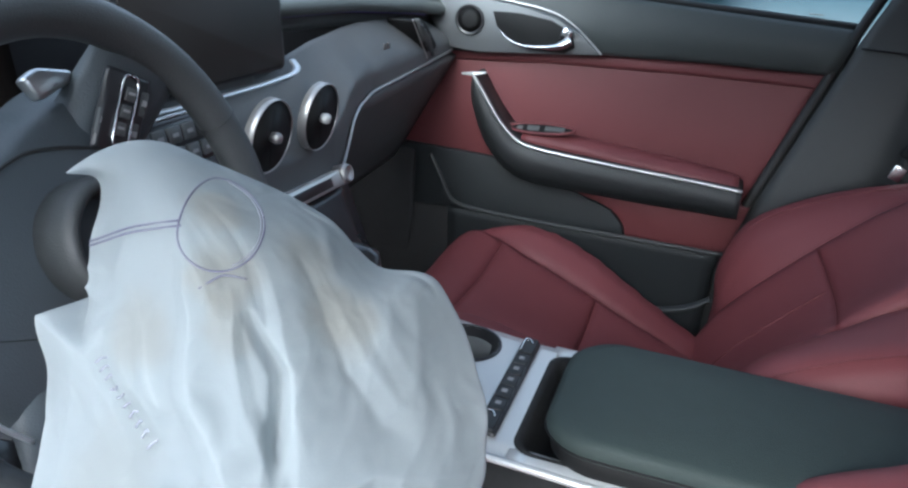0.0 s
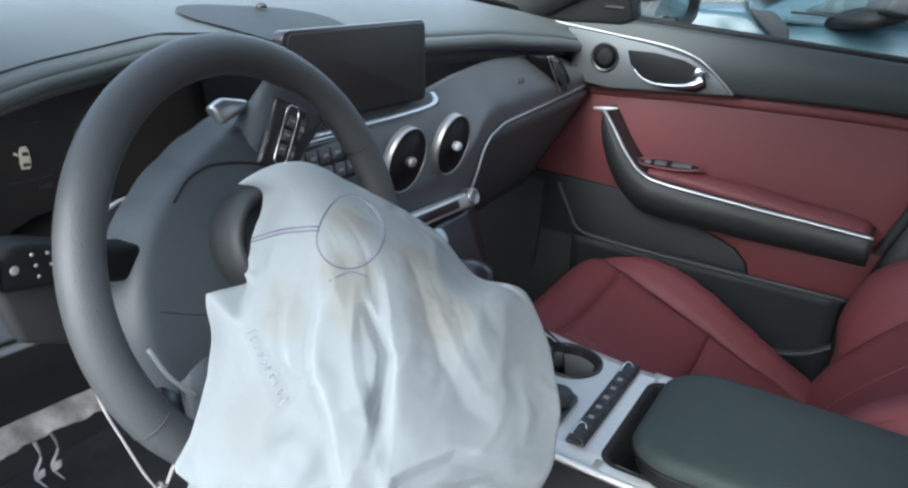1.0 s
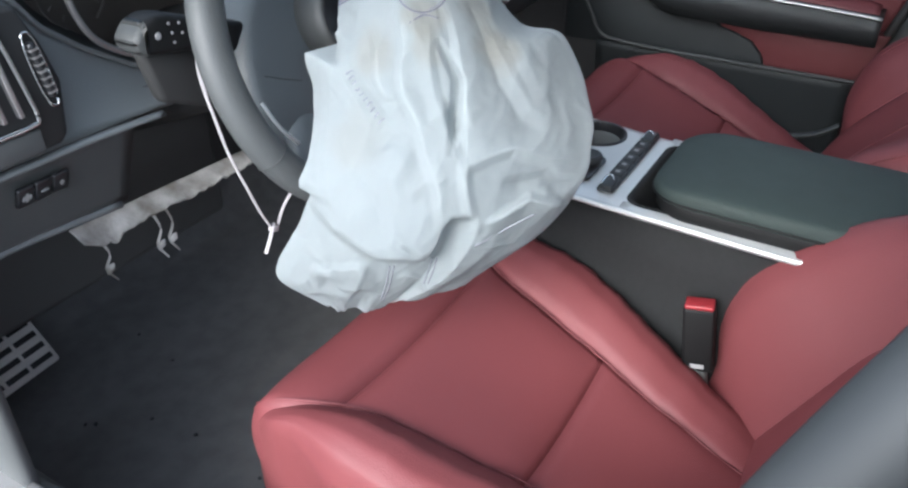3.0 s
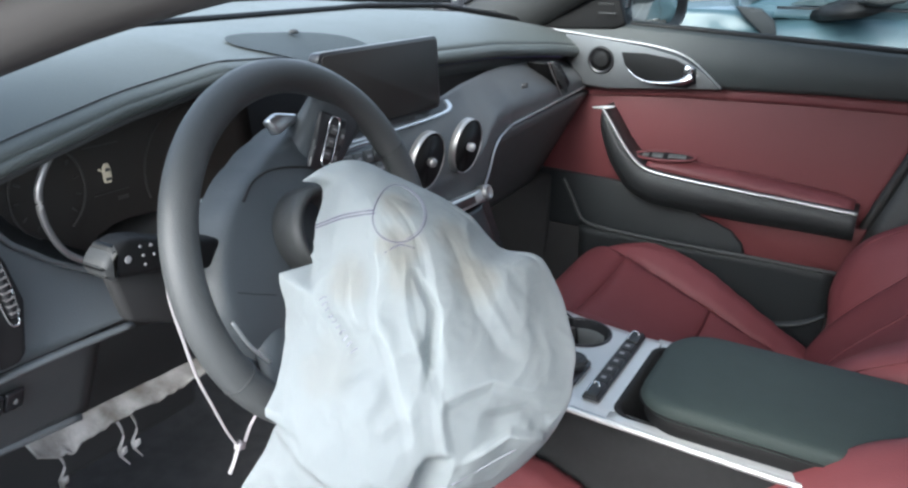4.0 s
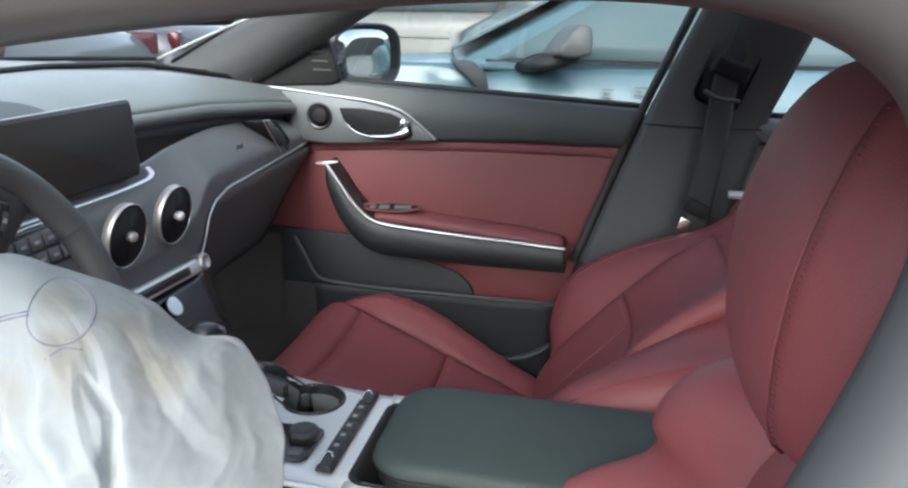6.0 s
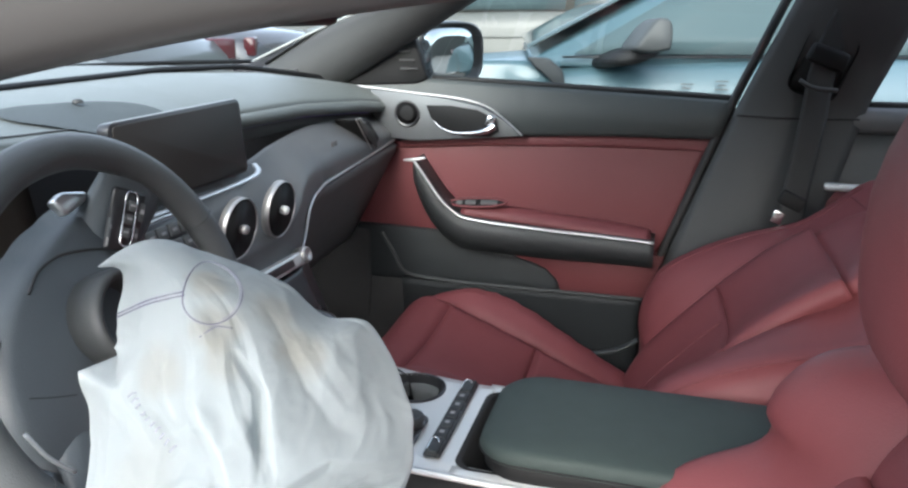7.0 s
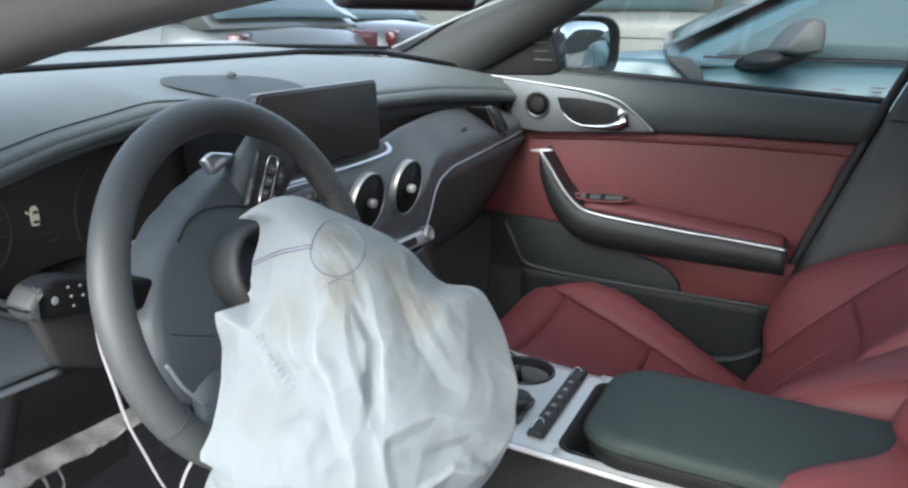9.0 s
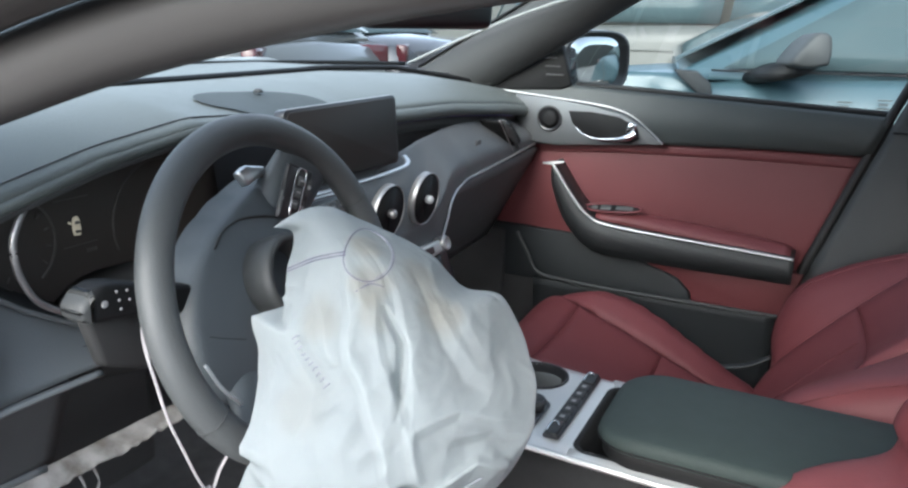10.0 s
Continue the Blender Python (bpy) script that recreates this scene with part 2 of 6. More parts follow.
def loft(rings, closed=True, caps=True):
    """A skin over rings of equally many points."""
    n = len(rings[0])
    verts = [p for r in rings for p in r]
    faces = []
    for i in range(len(rings) - 1):
        for j in range(n if closed else n - 1):
            k = (j + 1) % n
            faces.append((i * n + j, i * n + k, (i + 1) * n + k, (i + 1) * n + j))
    if caps and closed:
        faces.append(tuple(range(n))[::-1])
        faces.append(tuple(range((len(rings) - 1) * n, len(rings) * n)))
    me = from_faces(verts, faces)
    bm = bmesh.new()
    bm.from_mesh(me)
    bmesh.ops.recalc_face_normals(bm, faces=bm.faces[:])
    bm.to_mesh(me)
    bm.free()
    return me


def smooth_path(points, n):
    """A Catmull-Rom line through points, as n + 1 points."""
    P = [Vector(p) for p in points]
    P = [2 * P[0] - P[1]] + P + [2 * P[-1] - P[-2]]
    out = []
    m = len(P) - 3
    for i in range(n + 1):
        s = i / n * m
        k = min(int(s), m - 1)
        t = s - k
        a, b, c, d = P[k : k + 4]
        out.append(0.5 * ((2 * b) + (c - a) * t + (2 * a - 5 * b + 4 * c - d) * t * t + (3 * b - a - 3 * c + d) * t ** 3))
    return out


def tube(points, radius, n=24, sides=10, flat=1.0, up=(0, 0, 1), closed=False, smooth=True):
    """A round or flattened rod along a smooth line; radius may be a number or a list along the line."""
    line = smooth_path(points, n) if smooth else [Vector(p) for p in points]
    radii = [radius] * len(line) if not hasattr(radius, "__len__") else [float(np.interp(i / (len(line) - 1), np.linspace(0, 1, len(radius)), radius)) for i in range(len(line))]
    rings = []
    for i, p in enumerate(line):
        if closed:
            d = line[(i + 1) % len(line)] - line[i - 1]
        else:
            d = line[min(i + 1, len(line) - 1)] - line[max(i - 1, 0)]
        d.normalize()
        s = d.cross(Vector(up))
        s = s.normalized() if s.length > 1e-4 else d.orthogonal().normalized()
        u = s.cross(d)
        rings.append([p + radii[i] * (math.cos(a) * s + flat * math.sin(a) * u) for a in (2 * math.pi * k / sides for k in range(sides))])
    if closed:
        rings.append(rings[0])
    return loft(rings, True, not closed)


def lathe(profile, m, n=32):
    """Turns a profile of (radius, height) round z, then lays it by the matrix m."""
    rings = [[m @ Vector((r * math.cos(2 * math.pi * k / n), r * math.sin(2 * math.pi * k / n), h)) for k in range(n)] for r, h in profile]
    return loft(rings, True, True)


def joined(*meshes):
    bm = bmesh.new()
    for me in meshes:
        bm.from_mesh(me)
    out = bpy.data.meshes.new("mesh")
    bm.to_mesh(out)
    bm.free()
    return out


def sheet(f, nu, nv, thick=0.0, crown=0.0, power=4.0, flip=False):
    """A panel over f(u, v), u and v from 0 to 1. crown: how far the middle swells above the rolled-down borders. flip: shows its other face."""
    P = [[Vector(f(1 - i / nu if flip else i / nu, j / nv)) for i in range(nu + 1)] for j in range(nv + 1)]
    N = [[None] * (nu + 1) for _ in range(nv + 1)]
    for j in range(nv + 1):
        for i in range(nu + 1):
            a = P[j][min(i + 1, nu)] - P[j][max(i - 1, 0)]
            b = P[min(j + 1, nv)][i] - P[max(j - 1, 0)][i]
            N[j][i] = a.cross(b).normalized()
    verts, faces = [], []
    for j in range(nv + 1):
        for i in range(nu + 1):
            u, v = 2 * i / nu - 1, 2 * j / nv - 1
            h = crown * (1 - abs(u) ** power) * (1 - abs(v) ** power) - crown
            verts.append(P[j][i] + N[j][i] * h)
    w = nu + 1
    for j in range(nv):
        for i in range(nu):
            faces.append((j * w + i, j * w + i + 1, (j + 1) * w + i + 1, (j + 1) * w + i))
    if thick:
        m = len(verts)
        for j in range(nv + 1):
            for i in range(nu + 1):
                verts.append(P[j][i] - N[j][i] * (thick + crown))
        faces += [tuple(m + k for k in f2)[::-1] for f2 in faces]
        rim = [(0, i) for i in range(nu)] + [(j, nu) for j in range(nv)] + [(nv, nu - i) for i in range(nu)] + [(nv - j, 0) for j in range(nv)]
        idx = [j * w + i for j, i in rim]
        for a, b in zip(idx, idx[1:] + idx[:1]):
            faces.append((b, a, a + m, b + m))
    return from_faces(verts, faces)


def interp(table, s):
    """Reads a table of (s, value) rows; values may be tuples."""
    keys = [r[0] for r in table]
    if hasattr(table[0][1], "__len__"):
        return tuple(float(np.interp(s, keys, [r[1][k] for r in table])) for k in range(len(table[0][1])))
    return float(np.interp(s, keys, [r[1] for r in table]))


# ---- ground and the car's shell ----
tagged(part("ground", box(-60, 60, -60, 60, -0.6, -0.08), ASPHALT), "worn pale grey asphalt of the parking lot", "ground", kind="structure")
MID = 0.39  # the car's middle line

floor = tagged(part("floor", sheet(lambda u, v: (-0.34 + 1.42 * u, -1.2 + 2.2 * v, 0.2 + 0.35 * max(0.0, v - 0.955) / 0.045 + 0.004 * noise.noise(Vector((u * 30, v * 40, 0)))), 60, 80, 0.02), CARPET), "black carpet of the car's floor", "floor", kind="structure")
for k in range(7):
    a, b = random.uniform(-0.2, 0.1), random.uniform(0.3, 0.75)
    s = random.uniform(0.002, 0.004)
    part("debris", lathe([(0.0005, 0), (s, s * 0.4), (s * 0.7, s), (0.0005, s * 1.2)], pose(a, b, 0.204, random.uniform(-20, 20), 30, k * 40), 6), ALU_GREY, floor)
tagged(part("wall_front", box(-0.36, 1.12, 0.93, 0.97, 0.15, 0.97, 0.01), DARK), "black firewall under the dashboard", "wall", kind="structure")
tagged(part("wall_rear", box(-0.3, 1.08, -1.32, -1.26, 0.15, 0.95, 0.02), BLACK), "dark rear end of the cabin", "wall", kind="structure")


def roof_height(x, y):
    return 1.27 - 0.10 * abs((x - MID) / 0.62) ** 3 - 0.50 * max(0.0, y) ** 1.3 - 0.12 * max(0.0, -y - 0.5)


tagged(part("ceiling", sheet(lambda u, v: (MID + (u - 0.5) * 1.1, 0.12 - 1.4 * v, roof_height(MID + (u - 0.5) * 1.1, 0.12 - 1.4 * v)), 24, 24, 0.03), HEADLINER), "pale grey cloth headliner under the roof", "ceiling", kind="structure")

# driver's door opening: pillar, roof rail and rear pillar as one swept frame
RAIL = [(-0.36, 0.78, 0.86), (-0.30, 0.45, 0.94), (-0.262, 0.21, 1.016), (-0.242, 0.085, 1.056), (-0.232, -0.05, 1.085), (-0.228, -0.19, 1.104), (-0.228, -0.285, 1.109), (-0.226, -0.335, 1.098), (-0.224, -0.356, 1.07), (-0.235, -0.35, 1.028), (-0.265, -0.30, 0.92), (-0.30, -0.246, 0.80), (-0.345, -0.18, 0.62), (-0.37, -0.14, 0.45)]


def rail_tube(out, up, radius, flat=1.0, n=80, sides=14, first=0, last=80):
    """A rod along the opening, set off outwards across the car and away from the opening's middle."""
    line = smooth_path(RAIL, n)
    pts = []
    for i, p in enumerate(line):
        d = (line[min(i + 1, n)] - line[max(i - 1, 0)]).normalized()
        away = d.cross(Vector((-1, 0, 0))).normalized()
        if away.dot(p - Vector((-0.25, 0.15, 0.75))) < 0:
            away.negate()
        pts.append(p + Vector((-out, 0, 0)) + away * up)
    return tube(pts[first : last + 1], radius, sides=sides, flat=flat, smooth=False, up=(1, 0.001, 0))


frame_left = thing("door_frame", "grey painted door opening with dark rubber seals", "door frame", kind="structure")
for name, mat, skin, first, last in (("roof_rail", PAINT, ROOF_FACE, 0, 52), ("rear_post", POST, POST, 52, 80)):
    post = part(name, rail_tube(0.006, 0.030, 0.0235, first=first, last=last), mat, frame_left)
    part("outer_skin", rail_tube(0.045, 0.085, 0.042, first=first, last=last), skin, post)
part("outer_seal", rail_tube(0.085, 0.118, 0.014), RUBBER, frame_left)
part("roof_edge", rail_tube(0.02, 0.17, 0.06, 0.6), PAINT, frame_left)
sill = thing("door_sill", "black plastic scuff plate along the open doorway", "door sill", kind="structure")
part("sill_body", prism([(-0.44, 0.18), (-0.30, 0.18), (-0.285, 0.40), (-0.30, 0.425), (-0.36, 0.43), (-0.44, 0.40)], "y", -0.3, 0.75, 0.012), BLACK, sill)
part("scuff_plate", box(-0.345, -0.31, -0.1, 0.5, 0.425, 0.433, 0.003), ALU, sill)
kick = part("kick_panel", sheet(lambda u, v: (-0.315 + 0.01 * math.sin(v * 3), 0.38 + 0.55 * u, 0.2 + 0.6 * v), 10, 12, 0.015), BLACK)
tagged(kick, "black kick panel beside the driver's footwell", "trim", kind="structure")

kick_right = part("kick_panel", joined(box(1.112, 1.14, 0.42, 0.96, 0.2, 0.62, 0.008), box(1.112, 1.14, 0.60, 0.96, 0.61, 0.93, 0.008)), KICK)
tagged(kick_right, "black kick panel beside the passenger footwell", "trim", kind="structure")

# right-hand front pillar, windscreen and header
pillar_right = thing("windscreen_pillar", "dark grey trim of the sloping front pillar", "pillar", kind="structure")


def pillar_skin(u, v):
    """From the windscreen's edge over a soft crease round to the door's side."""
    v = v * 1.08 - 0.08
    edge = Vector((1.085 - 0.09 * v, 0.63 - 0.46 * v, 0.998 + 0.235 * v))
    crease = Vector((1.035 - 0.07 * v, 0.50 - 0.44 * v, 0.962 + 0.25 * v))
    low = Vector((1.118 - 0.06 * v, 0.475 - 0.44 * v, 0.945 + 0.25 * v))
    return edge * (1 - u) ** 2 + crease * (2 * u * (1 - u)) + low * u ** 2


part("pillar_cover", sheet(pillar_skin, 20, 30, 0.02), TRIM, pillar_right)
part("pillar_edge", tube([Vector(pillar_skin(0.0, v)) + Vector((-0.002, 0.0, 0.002)) for v in np.linspace(0.05, 1, 10)], 0.0035, 30, 8), SAIL, pillar_right)
part("mirror_sail", prism([(0.49, 0.945), (0.30, 0.955), (0.275, 0.965), (0.305, 1.065), (0.335, 1.075), (0.43, 1.01)], "x", 1.118, 1.14, 0.006), SAIL, pillar_right)
for k in range(4):
    part("vent_rib", box(1.112, 1.120, 0.295 + 0.008 * k, 0.335 + 0.002 * k, 0.985 + 0.018 * k, 0.989 + 0.018 * k, 0.0015), TRIM, pillar_right)


def screen_point(u, v):
    x = MID + (u - 0.5) * (1.36 - 0.22 * v)
    y = 0.83 - 0.19 * abs(2 * u - 1) ** 2.2 - 0.66 * v
    return (x, y, 1.0 + 0.013 * (1 - abs(2 * u - 1) ** 2) + 0.205 * v + 0.02 * math.sin(math.pi * v))


glass_front = tagged(part("window_1", sheet(screen_point, 24, 16), FRONT_PANE), "clear sloping windscreen glass", "windscreen", kind="structure")
glass_front.visible_shadow = False
part("windscreen_border", tube([screen_point(u, 0.0) for u in np.linspace(0.02, 0.98, 14)], 0.0045, 40), SAIL, glass_front)
part("windscreen_edge", tube([screen_point(0.985, v) for v in np.linspace(0.0, 1, 8)], 0.0028, 24), BONNET, glass_front)
tagged(part("trim_header", tube([(MID + (u - 0.5) * 1.1, 0.15 - 0.05 * abs(2 * u - 1) ** 2, 1.245 - 0.05 * abs(2 * u - 1) ** 3) for u in np.linspace(0, 1, 9)], 0.03, 24, flat=0.7), HEADLINER), "pale grey windscreen header trim", "trim", kind="structure")

inside_mirror = thing("rear_view_mirror", "black rear-view mirror on the windscreen", "mirror")
part("housing", moved(box(-0.125, 0.125, -0.02, 0.02, -0.032, 0.032, 0.014, 3), pose(MID + 0.08, 0.29, 1.117, 5, 0, -18)), GLOSS, inside_mirror)
part("stem", tube([(MID, 0.30, 1.13), (MID, 0.33, 1.155), (MID, 0.345, 1.165)], 0.012, 8), BLACK, inside_mirror)

bonnet = tagged(part("bonnet", sheet(lambda u, v: (MID + (u - 0.5) * 1.5, 0.86 + 0.95 * v, 0.992 + 0.02 * (1 - (2 * u - 1) ** 2) - 0.14 * v ** 1.6 - 0.1 * abs(2 * u - 1) ** 6 + 0.012 * math.exp(-((2 * abs(u - 0.5) - 0.55) / 0.08) ** 2)), 40, 30, 0.02), BONNET), "pale car bonnet beyond the windscreen", "bonnet", kind="structure")
cowl = tagged(part("cowl", sheet(lambda u, v: (MID + (u - 0.5) * 1.4, 0.70 + 0.17 * v - 0.16 * abs(2 * u - 1) ** 2.2, 0.985 - 0.02 * v), 30, 6, 0.02), BLACK), "black cowl below the windscreen", "trim", kind="structure")

# the car's own body round the cabin
shell = thing("car_body", "grey painted saloon car body with its driver's door open", "car body", kind="structure")
part("roof_skin", sheet(lambda u, v: (MID + (u - 0.5) * 1.18, 0.16 - 1.5 * v, roof_height(MID + (u - 0.5) * 1.1, 0.12 - 1.4 * v) + 0.03), 24, 24, 0.02), PAINT, shell)
for sx in (-1, 1):
    part("front_wing", loft([[(MID + sx * x, y, z) for x, z in ((w, 0.15), (w + 0.02, 0.5), (w, t - 0.06), (w - 0.05, t), (w - 0.14, t), (w - 0.14, 0.15))] for y, w, t in ((0.80, 0.82, 0.90), (1.2, 0.84, 0.93), (1.6, 0.82, 0.88), (1.85, 0.72, 0.78))]), PAINT, shell)
    part("rear_wing", loft([[(MID + sx * x, y, z) for x, z in ((w, 0.15), (w + 0.02, 0.5), (w, t - 0.06), (w - 0.05, t), (w - 0.14, t), (w - 0.14, 0.15))] for y, w, t in ((-0.80, 0.82, 0.89), (-1.4, 0.83, 0.93), (-1.8, 0.80, 0.93), (-2.15, 0.70, 0.86))]), PAINT, shell)
    part("side_skin", box(MID + sx * 0.80, MID + sx * 0.83, -0.86, 0.85 if sx > 0 else -0.30, 0.12, 0.90, 0.008), PAINT, shell)
    part("rear_pillar", tube([(MID + sx * 0.60, -0.95, 1.12), (MID + sx * 0.66, -1.25, 1.02), (MID + sx * 0.70, -1.5, 0.92)], 0.05, 16, 10, flat=0.6), PAINT, shell)
    for y in (1.25, -1.55):
        hubm = Matrix.Translation((MID + sx * 0.74, y, 0.24)) @ pose(0, 0, 0, 0, 90, 0)
        wh = part("road_wheel", lathe([(0.15, -0.1), (0.30, -0.1), (0.32, -0.06), (0.32, 0.06), (0.30, 0.1), (0.15, 0.1)], hubm, 32), TYRE, shell)
        part("wheel_rim", lathe([(0.05, 0.07), (0.19, 0.06), (0.22, 0.1)], Matrix.Translation((MID + sx * 0.74, y, 0.24)) @ pose(0, 0, 0, 0, 90 * sx, 0), 24), ALU, wh)
part("nose", loft([[(MID + w * math.cos(a), y, 0.45 + 0.28 * math.sin(a)) for a in np.linspace(0, 2 * math.pi, 25)[:-1]] for y, w in ((1.75, 0.76), (1.9, 0.72), (1.97, 0.55))]), PAINT, shell)
part("boot_lid", sheet(lambda u, v: (MID + (u - 0.5) * 1.3, -1.5 - 0.65 * v, 0.93 - 0.05 * v ** 2), 16, 10, 0.03, flip=True), PAINT, shell)
part("tail", box(MID - 0.66, MID + 0.66, -2.18, -2.08, 0.2, 0.86, 0.03), PAINT, shell)
rear_pane = part("rear_window", sheet(lambda u, v: (MID + (u - 0.5) * 1.2, -1.28 - 0.24 * v, 1.09 - 0.15 * v), 12, 6), PANE, shell)
rear_pane.visible_shadow = False

# ---- dashboard ----
dash = thing("dashboard", "charcoal soft-touch dashboard with a wide curved top pad", "dashboard")
RIDGE = [(0.0, (0.655, 1.0)), (0.3, (0.64, 1.002)), (0.5, (0.59, 0.99)), (0.62, (0.535, 0.97)), (0.745, (0.468, 0.944))]
BROW = [(-0.36, (0.42, 0.876)), (-0.22, (0.415, 0.905)), (-0.12, (0.408, 0.932)), (-0.02, (0.395, 0.960)), (0.10, (0.385, 0.979)), (0.2, (0.39, 0.972)), (0.3, (0.41, 0.96)), (0.5, (0.43, 0.952)), (0.8, (0.41, 0.945)), (1.0, (0.385, 0.93)), (1.13, (0.372, 0.915))]


def ridge(x):
    return interp(RIDGE, abs(x - MID))


def brow(x):
    return interp(BROW, x)


def pad(u, v):
    x = -0.355 + 1.485 * u
    (ya, za), (yb, zb) = brow(x), ridge(x)
    return (x, ya + (yb - ya) * v, za + (zb - za) * (v ** 0.7) + 0.012 * math.sin(math.pi * v))


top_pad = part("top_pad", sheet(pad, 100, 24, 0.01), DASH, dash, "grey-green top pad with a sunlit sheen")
lip_thick = [interp([(0.2, 0.007), (0.45, 0.0125)], x) for x in np.linspace(-0.355, 1.13, 121)]
part("pad_lip", tube([(x, brow(x)[0] + 0.004, brow(x)[1] - r) for x, r in zip(np.linspace(-0.355, 1.13, 121), lip_thick)], lip_thick, 120, 10, smooth=False), DASH, dash)
part("pad_seam", tube([Vector(pad(u, 0.07)) + Vector((0, 0, 0.0008)) for u in np.linspace(0.0, 0.45, 24)], 0.0012, 90, 6), DASH_FACE, top_pad)
part("rear_ridge", tube([(x, ridge(x)[0] + 0.004, ridge(x)[1] + 0.003 + 0.008 * min(1.0, max(0.0, (x - 0.65) / 0.25))) for x in np.linspace(-0.35, 1.125, 40)], 0.0068, 120, 10, flat=0.8), SAIL, dash, "black rubber line along the pad's rear edge")
part("defroster_panel", sheet(lambda u, v: (-0.35 + 1.475 * u, ridge(-0.35 + 1.475 * u)[0] + 0.02 + 0.2 * v, ridge(-0.35 + 1.475 * u)[1] + 0.002 + 0.012 * v), 60, 5, 0.01), DASH, dash)
for x in (0.05, 0.40):
    part("defroster_slot", box(x, x + 0.22, 0.70, 0.715, 0.998, 1.003, 0.001), DARK, dash)


def grille(u, v):
    a, r = 2 * math.pi * u, v
    x, y = 0.31 + 0.135 * r * math.cos(a), 0.452 + 0.054 * r * math.sin(a)
    (ya, za), (yb, zb) = brow(x), ridge(x)
    s = min(1, max(0.0, (y - ya) / (yb - ya)))
    return (x, y, za + (zb - za) * (s ** 0.7) + 0.012 * math.sin(math.pi * s) + 0.0025)


part("speaker_grille", sheet(grille, 64, 12, flip=True), GRILLE, dash, "oval centre speaker cover")
part("light_sensor", lathe([(0.007, 0), (0.0065, 0.003), (0.004, 0.005), (0.0005, 0.0055)], pose(0.33, 0.49, 0.9935), 16), TRIM, dash)
FOOT = [(0.18, 0.70), (0.5, 0.715), (0.57, 0.728), (0.605, 0.752), (0.63, 0.785), (0.66, 0.804), (0.72, 0.811), (1.12, 0.832)]


def face(u, v):
    x = 0.18 + 0.94 * u
    zt, zb = brow(x)[1] - interp([(0.5, 0.078), (0.55, 0.064), (0.62, 0.054), (0.8, 0.041), (1.0, 0.033)], x), interp(FOOT, x)
    side = min(1.0, max(0.0, (x - 0.56) / 0.18))
    y = (0.385 - 0.065 * min(1, v * 1.7)) * (1 - side) + (0.405 - 0.055 * math.sin(min(1.0, v * 1.25) * math.pi / 2)) * side
    return (x, y + 0.02 * max(0, x - 0.9), zt + (zb - zt) * v)


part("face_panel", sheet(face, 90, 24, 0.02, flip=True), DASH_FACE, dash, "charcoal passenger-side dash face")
part("slot_recess", sheet(lambda u, v: (0.5 + 0.62 * u, brow(0.5 + 0.62 * u)[0] + 0.03, brow(0.5 + 0.62 * u)[1] - 0.05 + 0.045 * v), 24, 4, 0.01), DARK, dash)
part("light_strip", tube([(x, brow(x)[0] + 0.012, brow(x)[1] - 0.026) for x in np.linspace(0.55, 1.06, 14)], 0.0016, 40, 6), VIOLET, dash)
edge_line = [Vector(face(u, 1.0)) + Vector((0, -0.004, 0.001)) for u in np.linspace(0.4, 0.985, 30)]
part("chrome_edge", tube(edge_line, 0.0021, 90, 8), SATIN, dash, "thin satin chrome line along the lower edge")
part("stitch_line", tube([Vector(face(u, 0.97)) + Vector((0, -0.0018, 0.0)) for u in np.linspace(0.56, 0.98, 20)], 0.0012, 60, 6), DARK, dash)
part("badge", joined(*[box(0.79 + 0.014 * k, 0.80 + 0.014 * k, 0.3535, 0.356, 0.868, 0.878, 0.001) for k in range(2)]), DARK, dash)
part("glovebox", sheet(lambda u, v: (0.62 + 0.5 * u, 0.345 + 0.12 * v, 0.80 + 0.02 * u - 0.22 * v), 16, 10, 0.02, flip=True), DARK, dash)
side_vent = part("side_vent", prism([(0.895, 0.905), (0.965, 0.898), (1.03, 0.85), (1.005, 0.832), (0.975, 0.832), (0.915, 0.885)], "y", 0.352, 0.40, 0.006), SAIL, dash)
for k in range(4):
    part("slat", moved(box(-0.0016, 0.0016, -0.004, 0.004, -0.026, 0.026, 0.001), pose(0.93 + 0.018 * k, 0.350, 0.885 - 0.010 * k, 0, -38, 0)), BLACK, side_vent)
part("side_vent_edge", tube([(0.897, 0.351, 0.906), (0.93, 0.350, 0.872), (0.972, 0.350, 0.834)], 0.0014, 16, 6), ALU, side_vent)


